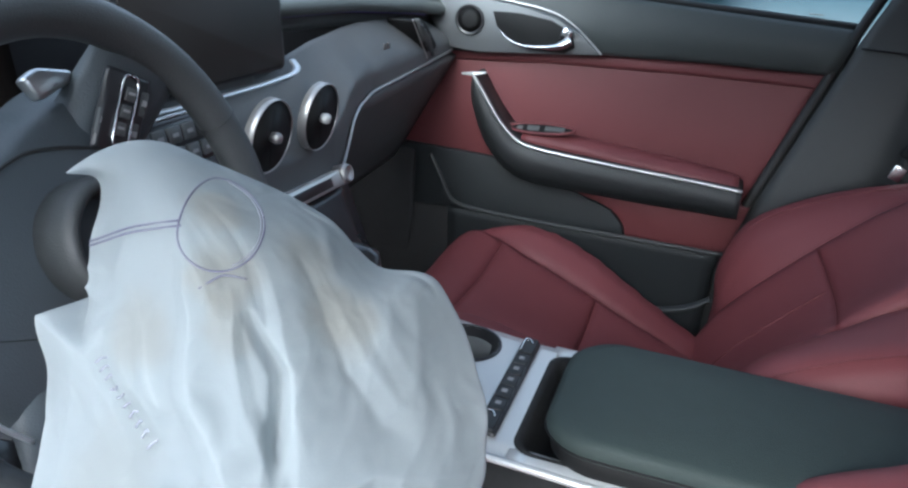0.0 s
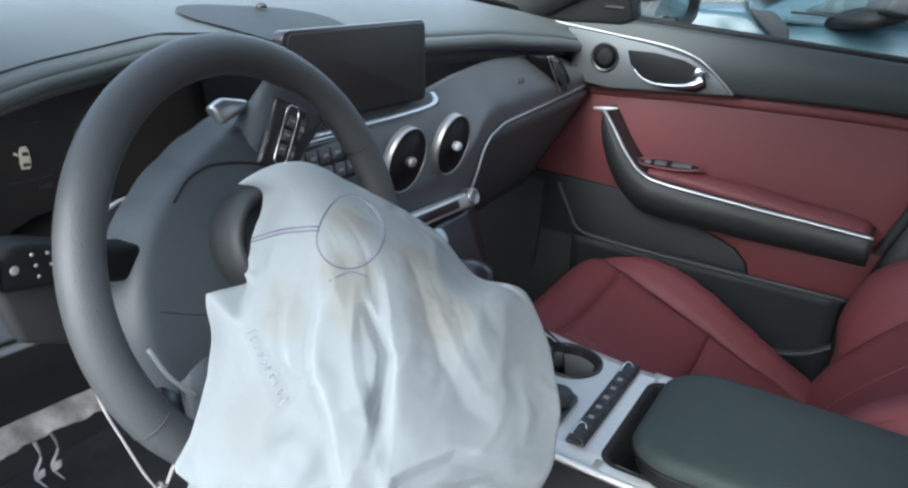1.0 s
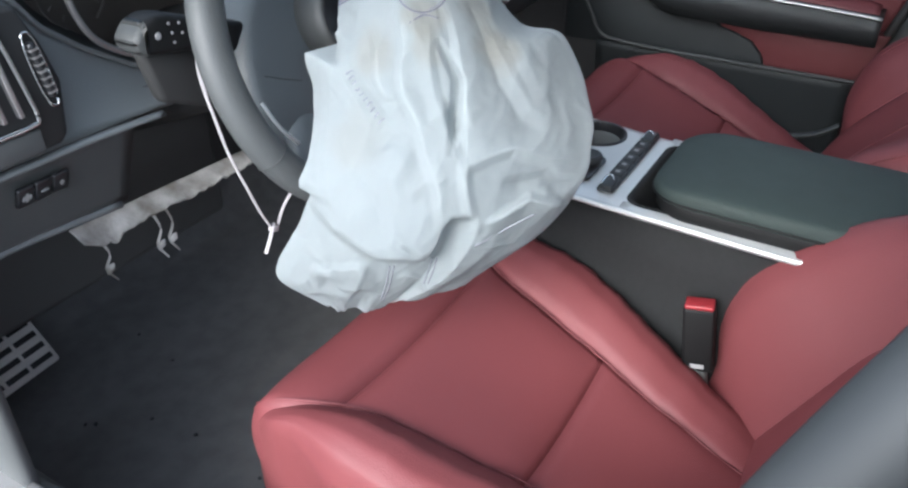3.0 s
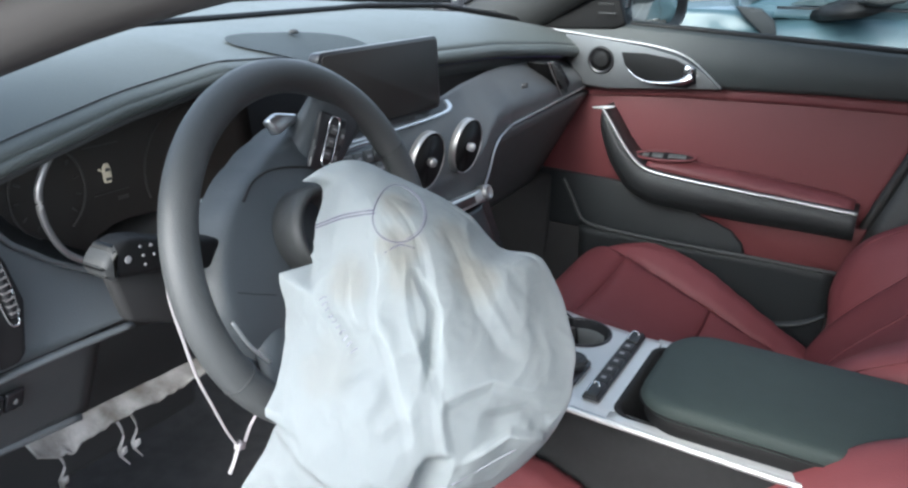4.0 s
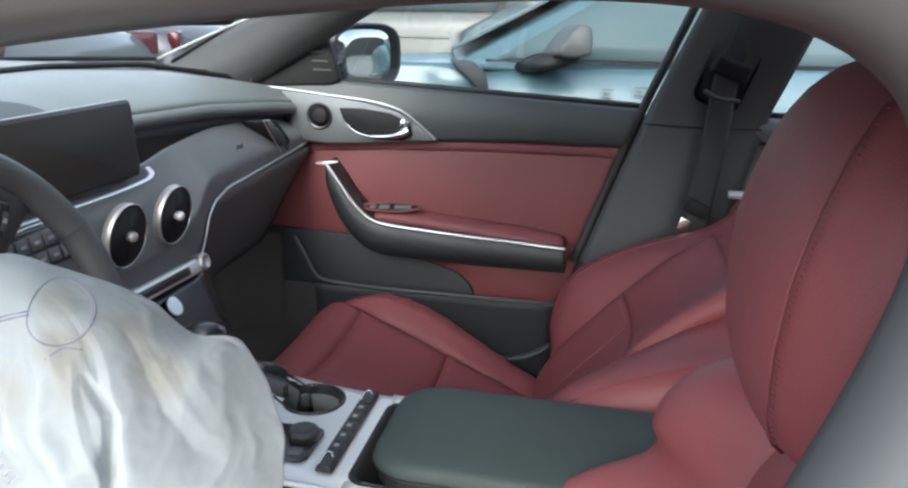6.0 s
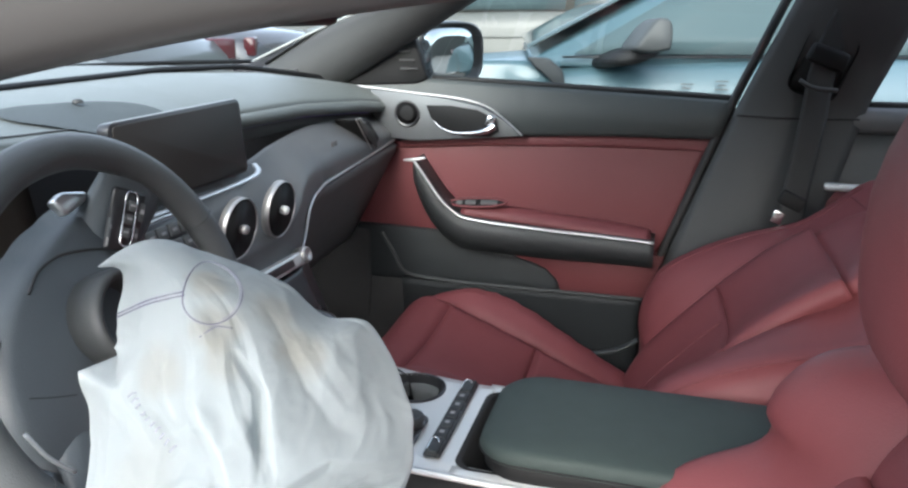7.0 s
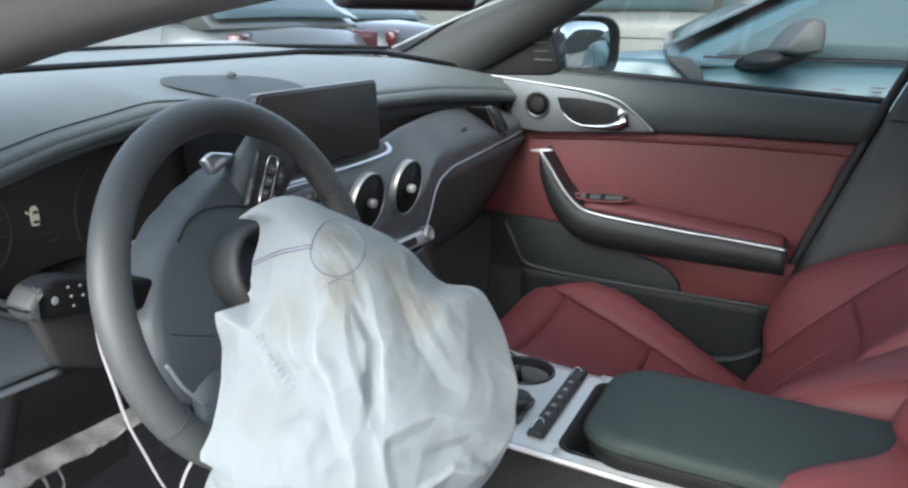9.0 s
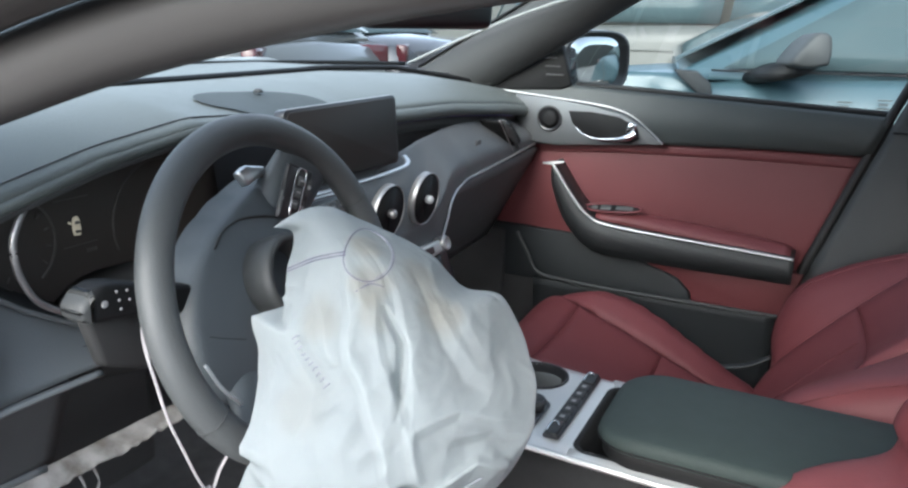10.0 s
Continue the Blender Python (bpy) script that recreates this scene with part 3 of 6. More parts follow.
def round_vent(at, knob_mat):
    v = thing("air_vent", "round dash air vent with a satin chrome ring", "air vent", group="round vents on the dash")
    turn = Matrix.Translation(at) @ pose(0, 0, 0, 97, 0, 0) @ Matrix.Scale(0.9, 4)
    v.matrix_basis = turn
    I = Matrix.Identity(4)
    part("ring", lathe([(0.0449, -0.003), (0.0452, 0.002), (0.0461, 0.003), (0.0470, 0.002), (0.0474, -0.01), (0.0449, -0.01)], I, 40), ALU, v, "satin chrome ring")
    part("barrel", lathe([(0.0452, 0.001), (0.041, -0.012), (0.0005, -0.016)], I, 32), SAIL, v)
    for k in range(-2, 3):
        h = 0.014 * k
        w = math.sqrt(max(0.0001, 0.038 ** 2 - h * h))
        part("slat", moved(box(-w, w, h - 0.0012, h + 0.0012, -0.012, -0.003, 0.001), Matrix.Identity(4)), SAIL, v)
    part("knob", lathe([(0.005, -0.004), (0.0078, 0.008), (0.006, 0.013), (0.0005, 0.014)], I, 20), knob_mat, v)
    part("spoke", box(-0.004, 0.004, -0.038, 0.038, -0.006, 0.001, 0.002), SAIL, v)
    return v


round_vent((0.392, 0.311, 0.825), ALU)
round_vent((0.503, 0.309, 0.825), SILVER)

keys = thing("audio_panel", "black audio key panel with small pale marks", "control panel")
keys.matrix_basis = pose(0.245, 0.325, 0.848, -14, 0, 0)
part("key_plate", box(-0.056, 0.056, -0.004, 0.02, -0.024, 0.024, 0.006, 3), GLOSS, keys)
for r in range(2):
    for c in range(5):
        key = part("key", box(-0.052 + 0.021 * c, -0.034 + 0.021 * c, -0.0075, -0.003, -0.019 + 0.02 * r, -0.003 + 0.02 * r, 0.0015), BLACK, keys)
        part("key_mark", box(-0.047 + 0.021 * c, -0.039 + 0.021 * c, -0.0082, -0.0074, -0.013 + 0.02 * r, -0.0095 + 0.02 * r), MARK, key)
part("key_edge", tube([(-0.056, -0.005, 0.024), (0.0, -0.006, 0.0265), (0.056, -0.005, 0.024)], 0.0016, 20, 6), SATIN, keys)

display = thing("touch_screen", "wide black touch screen standing on the dash, switched off", "screen")
display.matrix_basis = pose(0.3805, 0.372, 0.929, -4, 0, 0)
corners = [(0.125 * i, 0.0005 + 0.0435 * j, a) for i, j, a in ((1, 1, 0), (-1, 1, 90), (-1, -1, 180), (1, -1, 270))]
for name, mat, w, h, y0, y1, note in (("bezel", GLOSS, 0.006, 0.0, 0.0, 0.016, ""), ("screen_glass", SCREEN, 0.0015, -0.0035, -0.002, 0.004, "dark glossy glass, switched off")):
    outline = [(cx + math.copysign(w, cx) + (0.010 + h / 2) * math.cos(radians(a + b)), cz + (0.010 + h) * math.sin(radians(a + b))) for cx, cz, a in corners for b in (0, 22, 45, 68, 90)]
    part(name, prism(outline, "y", y0, y1, 0.0012), mat, display, note)
part("top_edge", box(-0.130, 0.130, 0.001, 0.004, 0.0537, 0.0547, 0.0003), ALU, display)
part("screen_foot", box(-0.09, 0.09, 0.01, 0.05, -0.07, 0.0, 0.008), BLACK, display)
tray = part("tray", tube([(0.20, 0.352, 0.872), (0.38, 0.347, 0.871), (0.49, 0.347, 0.873), (0.518, 0.351, 0.878), (0.527, 0.362, 0.885)], 0.005, 30, 8, flat=0.5), SATIN, dash, "satin silver ledge below the screen")

climate = thing("climate_panel", "black climate control panel with a satin silver bar", "control panel")
part("silver_bar", moved(box(-0.16, 0.16, -0.012, 0.012, -0.011, 0.011, 0.005, 3), pose(0.415, 0.312, 0.738, -20, 2, 0)), SILVER, climate)
part("display_slot", moved(box(-0.10, 0.10, -0.014, -0.011, -0.006, 0.006, 0.001), pose(0.415, 0.312, 0.738, -20, 2, 0)), GLOSS, climate)
for x in (0.556, 0.275):
    part("temperature_knob", lathe([(0.013, -0.01), (0.0135, 0.006), (0.0115, 0.011), (0.009, 0.0115), (0.0085, 0.010), (0.0005, 0.010)], Matrix.Translation((x, 0.306, 0.738)) @ pose(0, 0, 0, 72, 0, 0), 24), ALU, climate)
part("panel", sheet(lambda u, v: (0.25 + 0.335 * u - 0.03 * v * (2 * u - 1), 0.315 - 0.06 * v, 0.722 - 0.10 * v), 12, 8, 0.03, flip=True), GLOSS, climate)
for k in range(3):
    part("button", moved(box(-0.014, 0.014, -0.003, 0.003, -0.007, 0.007, 0.002), pose(0.32 + 0.036 * k, 0.299, 0.700, -30, 0, 0)), BLACK, climate)
part("start_button", lathe([(0.013, 0), (0.013, 0.006), (0.011, 0.0065), (0.0005, 0.0055)], Matrix.Translation((0.462, 0.301, 0.700)) @ pose(0, 0, 0, 58, 0, 0), 24), GLOSS, climate)
part("start_ring", lathe([(0.0128, 0.004), (0.0155, 0.004), (0.0155, 0.0075), (0.0128, 0.0075)], Matrix.Translation((0.462, 0.301, 0.700)) @ pose(0, 0, 0, 58, 0, 0), 24), SATIN, climate)

# instrument cluster and driver's side of the dash
cluster = thing("instrument_cluster", "dark instrument cluster with a lit car symbol", "instrument cluster")
part("cluster_hood", sheet(lambda u, v: (-0.17 + 0.42 * u, brow(-0.17 + 0.42 * u)[0] + 0.006 + 0.13 * v, brow(-0.17 + 0.42 * u)[1] - 0.012 - 0.012 * v), 24, 6, 0.008), BLACK, cluster)
part("cluster_glass", sheet(lambda u, v: (-0.13 + 0.37 * u, 0.505 + 0.03 * v - 0.03 * (2 * u - 1) ** 2, 0.745 + 0.20 * v), 16, 8, 0.01), GAUGE, cluster, "dark glossy gauge glass")
part("cluster_floor", sheet(lambda u, v: (-0.13 + 0.38 * u, 0.412 + 0.098 * v, 0.765 - 0.015 * v), 10, 4, 0.01), BLACK, cluster)
arc = [(-0.088, 0.42, 0.925), (-0.102, 0.42, 0.906), (-0.110, 0.42, 0.885), (-0.107, 0.42, 0.854), (-0.091, 0.42, 0.823), (-0.057, 0.42, 0.800), (-0.015, 0.42, 0.785)]
part("chrome_arc", tube(arc, 0.0036, 60, 8), ALU, cluster, "bright chrome arc round the gauge")
dial_line = [(-0.055 + 0.042 * math.cos(a), 0.493, 0.862 + 0.048 * math.sin(a)) for a in np.linspace(radians(-60), radians(250), 40)]
part("dial_ring", tube(dial_line, 0.0014, 60, 6), FAINT, cluster)
for a in range(-40, 241, 28):
    part("dial_tick", tube([(-0.055 + r * math.cos(radians(a)), 0.4925, 0.862 + 1.14 * r * math.sin(radians(a))) for r in (0.031, 0.037)], 0.0011, 2, 5, smooth=False), FAINT, cluster)
arc2 = [(0.137 + 0.07 * math.cos(a), 0.497, 0.85 + 0.075 * math.sin(a)) for a in np.linspace(radians(60), radians(200), 16)]
part("gauge_ring", tube(arc2, 0.0014, 40, 6), FAINT, cluster)
SYM = Matrix.Translation((0.018, 0, 0.866)) @ Matrix.Diagonal((0.74, 1, 0.8, 1)) @ Matrix.Translation((-0.018, 0, -0.866))
symbol = part("car_symbol", moved(prism([(0.012, 0.853), (0.023, 0.852), (0.025, 0.859), (0.024, 0.874), (0.021, 0.880), (0.014, 0.880), (0.011, 0.875), (0.0105, 0.860)], "y", 0.4955, 0.498, 0.0012), SYM), ICON, cluster, "lit outline of a car")
part("symbol_window", moved(prism([(0.013, 0.8695), (0.0225, 0.869), (0.021, 0.8735), (0.0145, 0.874)], "y", 0.4945, 0.4952), SYM), DARK, symbol)
part("symbol_roof", moved(prism([(0.0135, 0.8565), (0.022, 0.856), (0.0225, 0.860), (0.013, 0.8605)], "y", 0.4945, 0.4952), SYM), DARK, symbol)
part("symbol_door", moved(prism([(0.004, 0.872), (0.0105, 0.8685), (0.0105, 0.871), (0.005, 0.875)], "y", 0.4955, 0.4975), SYM), ICON, symbol)
for x, z in ((-0.007, 0.8975), (0.0, 0.843)):
    part("display_line", box(x, x + 0.044, 0.497, 0.498, z, z + 0.0012), FAINT, cluster)
part("reading", joined(*[box(0.029 + 0.0036 * k, 0.0315 + 0.0036 * k, 0.497, 0.498, 0.832, 0.8365) for k in range(4)]), FAINT, cluster)

left_dash = thing("driver_side_trim", "charcoal dash end with a vent and switches", "dash trim")
SIDE_TOP = [(-0.36, 0.893), (-0.19, 0.890), (-0.165, 0.882), (-0.14, 0.846), (-0.104, 0.817), (-0.053, 0.785), (0.0, 0.768), (0.03, 0.762)]


def side_point(u, v):
    x = -0.355 + 0.385 * u
    return (x, 0.398 + 0.03 * v, 0.745 + (interp(SIDE_TOP, x) - 0.745) * v)


part("side_face", sheet(side_point, 60, 10, 0.012), SIDE_FACE, left_dash)
part("cluster_rim", sheet(lambda u, v: (side_point(0.42 + 0.58 * u, 1)[0] + 0.05 * v, 0.43 + 0.075 * v, side_point(0.42 + 0.58 * u, 1)[2] - 0.012 * v + 0.002), 40, 6, 0.004), TRIM, left_dash)
part("rim_edge", tube([Vector(side_point(u, 1)) + Vector((0, -0.001, 0.001)) for u in np.linspace(0.40, 1.0, 24)], 0.003, 60, 8), SIDE_FACE, left_dash)
part("silver_strip", tube([(-0.35, 0.392, 0.746), (-0.226, 0.39, 0.744), (-0.15, 0.39, 0.744), (-0.055, 0.39, 0.740)], 0.0055, 30, 8, flat=0.6), SIDE_FACE, left_dash)
part("lower_panel", sheet(lambda u, v: (-0.35 + 0.27 * u, 0.405 + 0.045 * v, 0.737 - 0.096 * v - 0.01 * u * v), 16, 8, 0.02, flip=True), BLACK, left_dash)
part("lower_lip", tube([(-0.35, 0.45, 0.644), (-0.216, 0.45, 0.641), (-0.167, 0.45, 0.637), (-0.09, 0.45, 0.63)], 0.005, 16, 8), SIDE_FACE, left_dash)
for k, (w, h) in enumerate(((0.009, 0.011), (0.008, 0.003), (0.004, 0.006))):
    part("switch", moved(box(-0.0088, 0.0088, -0.003, 0.002, -0.012, 0.012, 0.002), pose(-0.212 + 0.0187 * k, 0.409, 0.709, 25, 0, 0)), GLOSS, left_dash)
    part("switch_mark", moved(joined(box(-w / 2, w / 2, -0.0042, -0.0034, -h / 4, h / 4), box(-0.001, 0.001, -0.0042, -0.0034, -h / 2, h / 2)), pose(-0.212 + 0.0187 * k, 0.4085, 0.7095, 25, 0, 0)), MARK, left_dash)
dvent = thing("side_air_vent", "tall dash-end air vent with satin chrome edging", "air vent")
part("vent_box", prism([(-0.355, 0.752), (-0.178, 0.757), (-0.170, 0.765), (-0.163, 0.813), (-0.172, 0.850), (-0.186, 0.883), (-0.355, 0.90)], "y", 0.378, 0.42, 0.004), RUBBER, dvent)
part("vent_edge", tube([(-0.352, 0.375, 0.783), (-0.25, 0.375, 0.783), (-0.204, 0.375, 0.784), (-0.196, 0.375, 0.79), (-0.199, 0.375, 0.81), (-0.207, 0.375, 0.85), (-0.216, 0.375, 0.885)], 0.0026, 60, 8), CHROME, dvent)
part("vent_floor", box(-0.352, -0.196, 0.3755, 0.380, 0.757, 0.779, 0.002), BLACK, dvent)
for k in range(6):
    part("slat", moved(box(-0.0024, 0.0024, -0.006, 0.006, -0.042, 0.044, 0.0012), pose(-0.216 - 0.016 * k, 0.378, 0.836, 0, -8, 0)), ALU, dvent)
part("vent_wheel", moved(box(-0.0035, 0.0035, -0.005, 0.005, -0.026, 0.026, 0.003), pose(-0.181, 0.376, 0.828, 0, -9, 0)), GLOSS, dvent)
part("wheel_frame", tube([Vector((-0.181 + 0.0068 * math.copysign(abs(math.cos(a)) ** 0.6, math.cos(a)) - 0.005 * math.sin(a), 0.376, 0.828 + 0.034 * math.sin(a))) for a in np.linspace(0, 2 * math.pi, 41)], 0.0013, smooth=False, sides=6), CHROME, dvent)
for k in range(7):
    part("wheel_rib", moved(box(-0.004, 0.004, -0.0058, 0.0, -0.0008, 0.0008), pose(-0.181 - 0.0012 * (k - 3), 0.376, 0.828 + 0.0065 * (k - 3), 0, -9, 0)), ALU, dvent)

torn = thing("torn_knee_trim", "torn grey fibre edge where the knee panel was ripped off", "torn trim")
random.seed(5)
edge = [(-0.155 + 0.0072 * k, random.uniform(-0.006, 0.005) - 0.008 * (k % 11 == 4)) for k in range(36)]


def torn_skin(u, v):
    x = -0.115 + 0.285 * u
    j = float(np.interp(u, np.linspace(0, 1, 36), [e[1] for e in edge]))
    drop = interp([(0.0, 0.014), (0.04, 0.022), (0.13, 0.042), (0.17, 0.034), (0.22, 0.024), (0.6, 0.024), (0.8, 0.020), (1.0, 0.008)], u)
    return (x, 0.500 - 0.012 * u + 0.026 * v + 0.0015 * noise.noise(Vector((u * 7, v * 2, 7))) + 0.0006 * noise.noise(Vector((u * 31, v * 6, 3))), 0.584 - 0.006 * u - 0.66 * drop * (1 - v) - 0.9 * j * (1 - 0.6 * u) * (1 - v) ** 5 + 0.002 * noise.noise(Vector((u * 7, v * 2, 1))))


part("fibre_strip", sheet(torn_skin, 110, 14, 0.003), PAPER, torn)
part("cavity", box(-0.3, 0.24, 0.66, 0.68, 0.4, 0.76, 0.01), DARK, torn)
for k, (x, l) in enumerate(((-0.088, 0.075), (-0.008, 0.085), (0.012, 0.085))):
    part("loose_fibre", tube([(x, 0.52, 0.565), (x + 0.008, 0.515, 0.565 - l * 0.4), (x + 0.002, 0.52, 0.565 - l * 0.7), (x + 0.014, 0.52, 0.565 - l)], [0.003, 0.0015, 0.0025, 0.001], 16, 6), PAPER, torn)
    part("crumb", lathe([(0.0005, -0.010), (0.003, -0.006), (0.005, 0.001), (0.002, 0.006), (0.0005, 0.008)], pose(x + 0.006, 0.517, 0.57 - l * 0.75, 20, 30, 0), 8), PAPER, torn)

footrest = thing("foot_rest", "slotted metal foot rest on the footwell floor", "pedal")
footrest.matrix_basis = pose(-0.136, 0.822, 0.341, 53.6, 0, 5)
part("base", box(-0.06, 0.06, -0.105, 0.105, -0.07, -0.004, 0.01), BLACK, footrest)
part("plate", box(-0.07, 0.07, -0.12, 0.12, -0.008, 0.0, 0.005), PEDAL, footrest, "worn bare metal plate")
for r in range(11):
    for c in range(3):
        x0 = -0.062 + 0.0435 * c
        part("slot", box(x0, x0 + 0.038, -0.110 + 0.0205 * r, -0.1005 + 0.0205 * r, -0.0015, 0.0006, 0.001), ARM_BLACK, footrest)

# ---- steering wheel ----
wheel = thing("steering_wheel", "charcoal leather steering wheel with its spokes turned aslant", "steering wheel")
wheel.matrix_basis = Matrix.Translation((0.064, 0.236, 0.823)) @ pose(0, 0, 0, 71, 0, 0)
SPIN = radians(58)


def wheel_xy(a, r):
    return (r * math.cos(a + SPIN), r * math.sin(a + SPIN))


ring = [(*wheel_xy(a, 0.170), 0.0) for a in np.linspace(0, 2 * math.pi, 97)[:-1]]
rim = part("rim", tube(ring, 0.0172, sides=16, flat=0.9, smooth=False, closed=True), WHEEL, wheel)
for a in (150, 215, 325):
    pts = []
    cx, cy = wheel_xy(radians(a), 0.170)
    rx, ry = wheel_xy(radians(a), 1.0)
    part("grip_seam", tube([(cx + 0.0175 * math.cos(b) * rx, cy + 0.0175 * math.cos(b) * ry, 0.0158 * math.sin(b)) for b in np.linspace(0, 2 * math.pi, 25)], 0.0006, 48, 6, smooth=False), TRIM, rim)


HUB_EDGE = [(0, 0.10), (33, 0.118), (50, 0.145), (62, 0.148), (70, 0.134), (82, 0.117), (104, 0.102), (130, 0.099), (150, 0.105), (167, 0.113), (184, 0.124), (196, 0.133), (207, 0.139), (224, 0.142), (250, 0.124), (280, 0.10), (320, 0.095), (360, 0.10)]


def hub_skin(u, v):
    a, r = 2 * math.pi * u, v
    R = interp(HUB_EDGE, math.degrees(a) % 360)
    lip = -0.034 * max(0.0, (r - 0.86) / 0.14) ** 1.5
    return (R * r * math.cos(a), R * r * math.sin(a), -0.016 - 0.022 * r ** 2.2 + lip)


part("hub_shell", sheet(hub_skin, 120, 24), HUB, wheel)
def seam_on_hub(x, y):
    a = math.atan2(y, x) % (2 * math.pi)
    r = math.hypot(x, y) / interp(HUB_EDGE, math.degrees(a))
    return Vector(hub_skin(a / (2 * math.pi), r)) + Vector((0, 0, 0.0004))


part("cover_edge", tube([seam_on_hub(x, y) for x, y in ((0.05, 0.070), (0.02, 0.079), (-0.005, 0.083), (-0.019, 0.082), (-0.037, 0.076), (-0.055, 0.062))], 0.0014, 60, 6), RUBBER, wheel)
part("cover_edge", tube([seam_on_hub(x, y) for x, y in ((-0.098, -0.016), (-0.08, -0.025), (-0.061, -0.033))], 0.0005, 20, 6), RUBBER, wheel)
part("airbag_socket", lathe([(0.044, -0.03), (0.046, 0.006), (0.044, 0.014), (0.040, 0.016), (0.035, 0.012), (0.032, -0.02)], pose(0.002, 0.012, 0.0), 40), TRIM, wheel, "dark round airbag housing")


def spoke(angle, w0, w1):
    def f(u, v):
        r = 0.06 + 0.105 * v
        w = w0 + (w1 - w0) * v
        x, y = r, (u - 0.5) * 2 * w
        a = SPIN + radians(angle)
        z = -0.036 + 0.042 * v - (0.034 - 0.022 * v) * (2 * u - 1) ** 4
        return (x * math.cos(a) - y * math.sin(a), x * math.sin(a) + y * math.cos(a), z)

    return sheet(f, 12, 12, 0.02, flip=True)


right_spoke = part("spoke", spoke(-6, 0.042, 0.040), HUB, wheel)
left_spoke = part("spoke", spoke(178, 0.042, 0.034), HUB, wheel)
part("spoke", spoke(270, 0.03, 0.024), HUB, wheel)


def on_spoke(angle, r, s, z):
    a = SPIN + radians(angle)
    return Matrix.Translation((r * math.cos(a) - s * math.sin(a), r * math.sin(a) + s * math.cos(a), z)) @ Matrix.Rotation(a + radians(9), 4, "Z") @ Matrix.Rotation(radians(-17), 4, "Y")


for angle, host in ((-2, right_spoke),):
    part("button_panel", moved(box(-0.031, 0.031, -0.0205, 0.0205, -0.004, 0.004, 0.004, 3), on_spoke(angle, 0.112, 0.0, -0.009)), GLOSS, host)
    ringm = on_spoke(angle, 0.112, 0.0, -0.0045)
    part("button_frame", tube([ringm @ Vector((0.027 * math.copysign(abs(math.cos(t)) ** 0.35, math.cos(t)), 0.0075 * math.copysign(abs(math.sin(t)) ** 0.5, math.sin(t)), 0.001)) for t in np.linspace(0, 2 * math.pi, 49)], 0.0013, sides=6, smooth=False), CHROME, host)
    for s in (-0.0145, 0.0145):
        for k in range(2):
            part("button", moved(box(-0.010, 0.010, -0.0042, 0.0042, -0.002, 0.002, 0.001), on_spoke(angle, 0.100 + 0.024 * k, s, -0.0075 + 0.0073 * (k - 0.5))), BLACK, host)
            part("button_mark", moved(box(-0.0022, 0.0022, -0.0022, 0.0022, -0.0003, 0.0003), on_spoke(angle, 0.100 + 0.024 * k, s, -0.0048 + 0.0073 * (k - 0.5))), MARK, host)
    for k in range(3):
        part("rocker", moved(box(-0.005, 0.005, -0.005, 0.005, -0.002, 0.002, 0.001), on_spoke(angle, 0.099 + 0.013 * k, 0, -0.0045 + 0.004 * (k - 1))), BLACK, host)
        part("rocker_mark", moved(box(-0.001, 0.001, -0.003, 0.003, -0.0003, 0.0003), on_spoke(angle, 0.099 + 0.013 * k, 0, -0.0022 + 0.004 * (k - 1))), MARK, host)
part("spoke_trim", tube([(-0.128, -0.035, -0.012), (-0.118, -0.062, -0.012), (-0.100, -0.086, -0.014)], 0.0018, 12, 8), SILVER, left_spoke)
part("paddle", prism([(0.007, 0.131), (0.022, 0.137), (0.052, 0.131), (0.046, 0.122), (0.030, 0.118), (0.016, 0.114)], "z", -0.038, -0.026, 0.0035), SATIN, wheel, "silver shift paddle behind the rim")
part("paddle", moved(prism([(-0.010, -0.014), (0.010, -0.016), (0.014, 0.0), (0.010, 0.014), (-0.010, 0.012)], "z", -0.004, 0.004, 0.0025), on_spoke(160, 0.142, 0.0, -0.03)), GLOSS, wheel)

column = thing("steering_column", "black steering column shroud with a light stalk", "steering column")
part("shroud", loft([[(0.05 + w * math.cos(a), y, z + h * math.sin(a)) for a in np.linspace(0, 2 * math.pi, 25)[:-1]] for y, z, w, h in ((0.310, 0.805, 0.055, 0.055), (0.325, 0.80, 0.075, 0.062), (0.40, 0.775, 0.085, 0.065), (0.55, 0.72, 0.09, 0.07))]), RUBBER, column)
part("shroud_side", prism([(-0.131, 0.842), (-0.06, 0.828), (0.0, 0.80), (0.0, 0.735), (-0.06, 0.765), (-0.117, 0.79)], "y", 0.304, 0.322, 0.006), RUBBER, column)
stalk = part("light_stalk", prism([(-0.138, 0.872), (-0.124, 0.876), (-0.109, 0.873), (-0.09, 0.866), (-0.05, 0.852), (0.0, 0.838), (0.0, 0.806), (-0.05, 0.822), (-0.09, 0.835), (-0.138, 0.8435)], "y", 0.282, 0.312, 0.006, 3), SAIL, column)
part("stalk_tip", prism([(-0.136, 0.8725), (-0.140, 0.870), (-0.150, 0.861), (-0.150, 0.853), (-0.144, 0.844), (-0.136, 0.8425)], "y", 0.281, 0.313, 0.006, 3), TRIM, stalk)
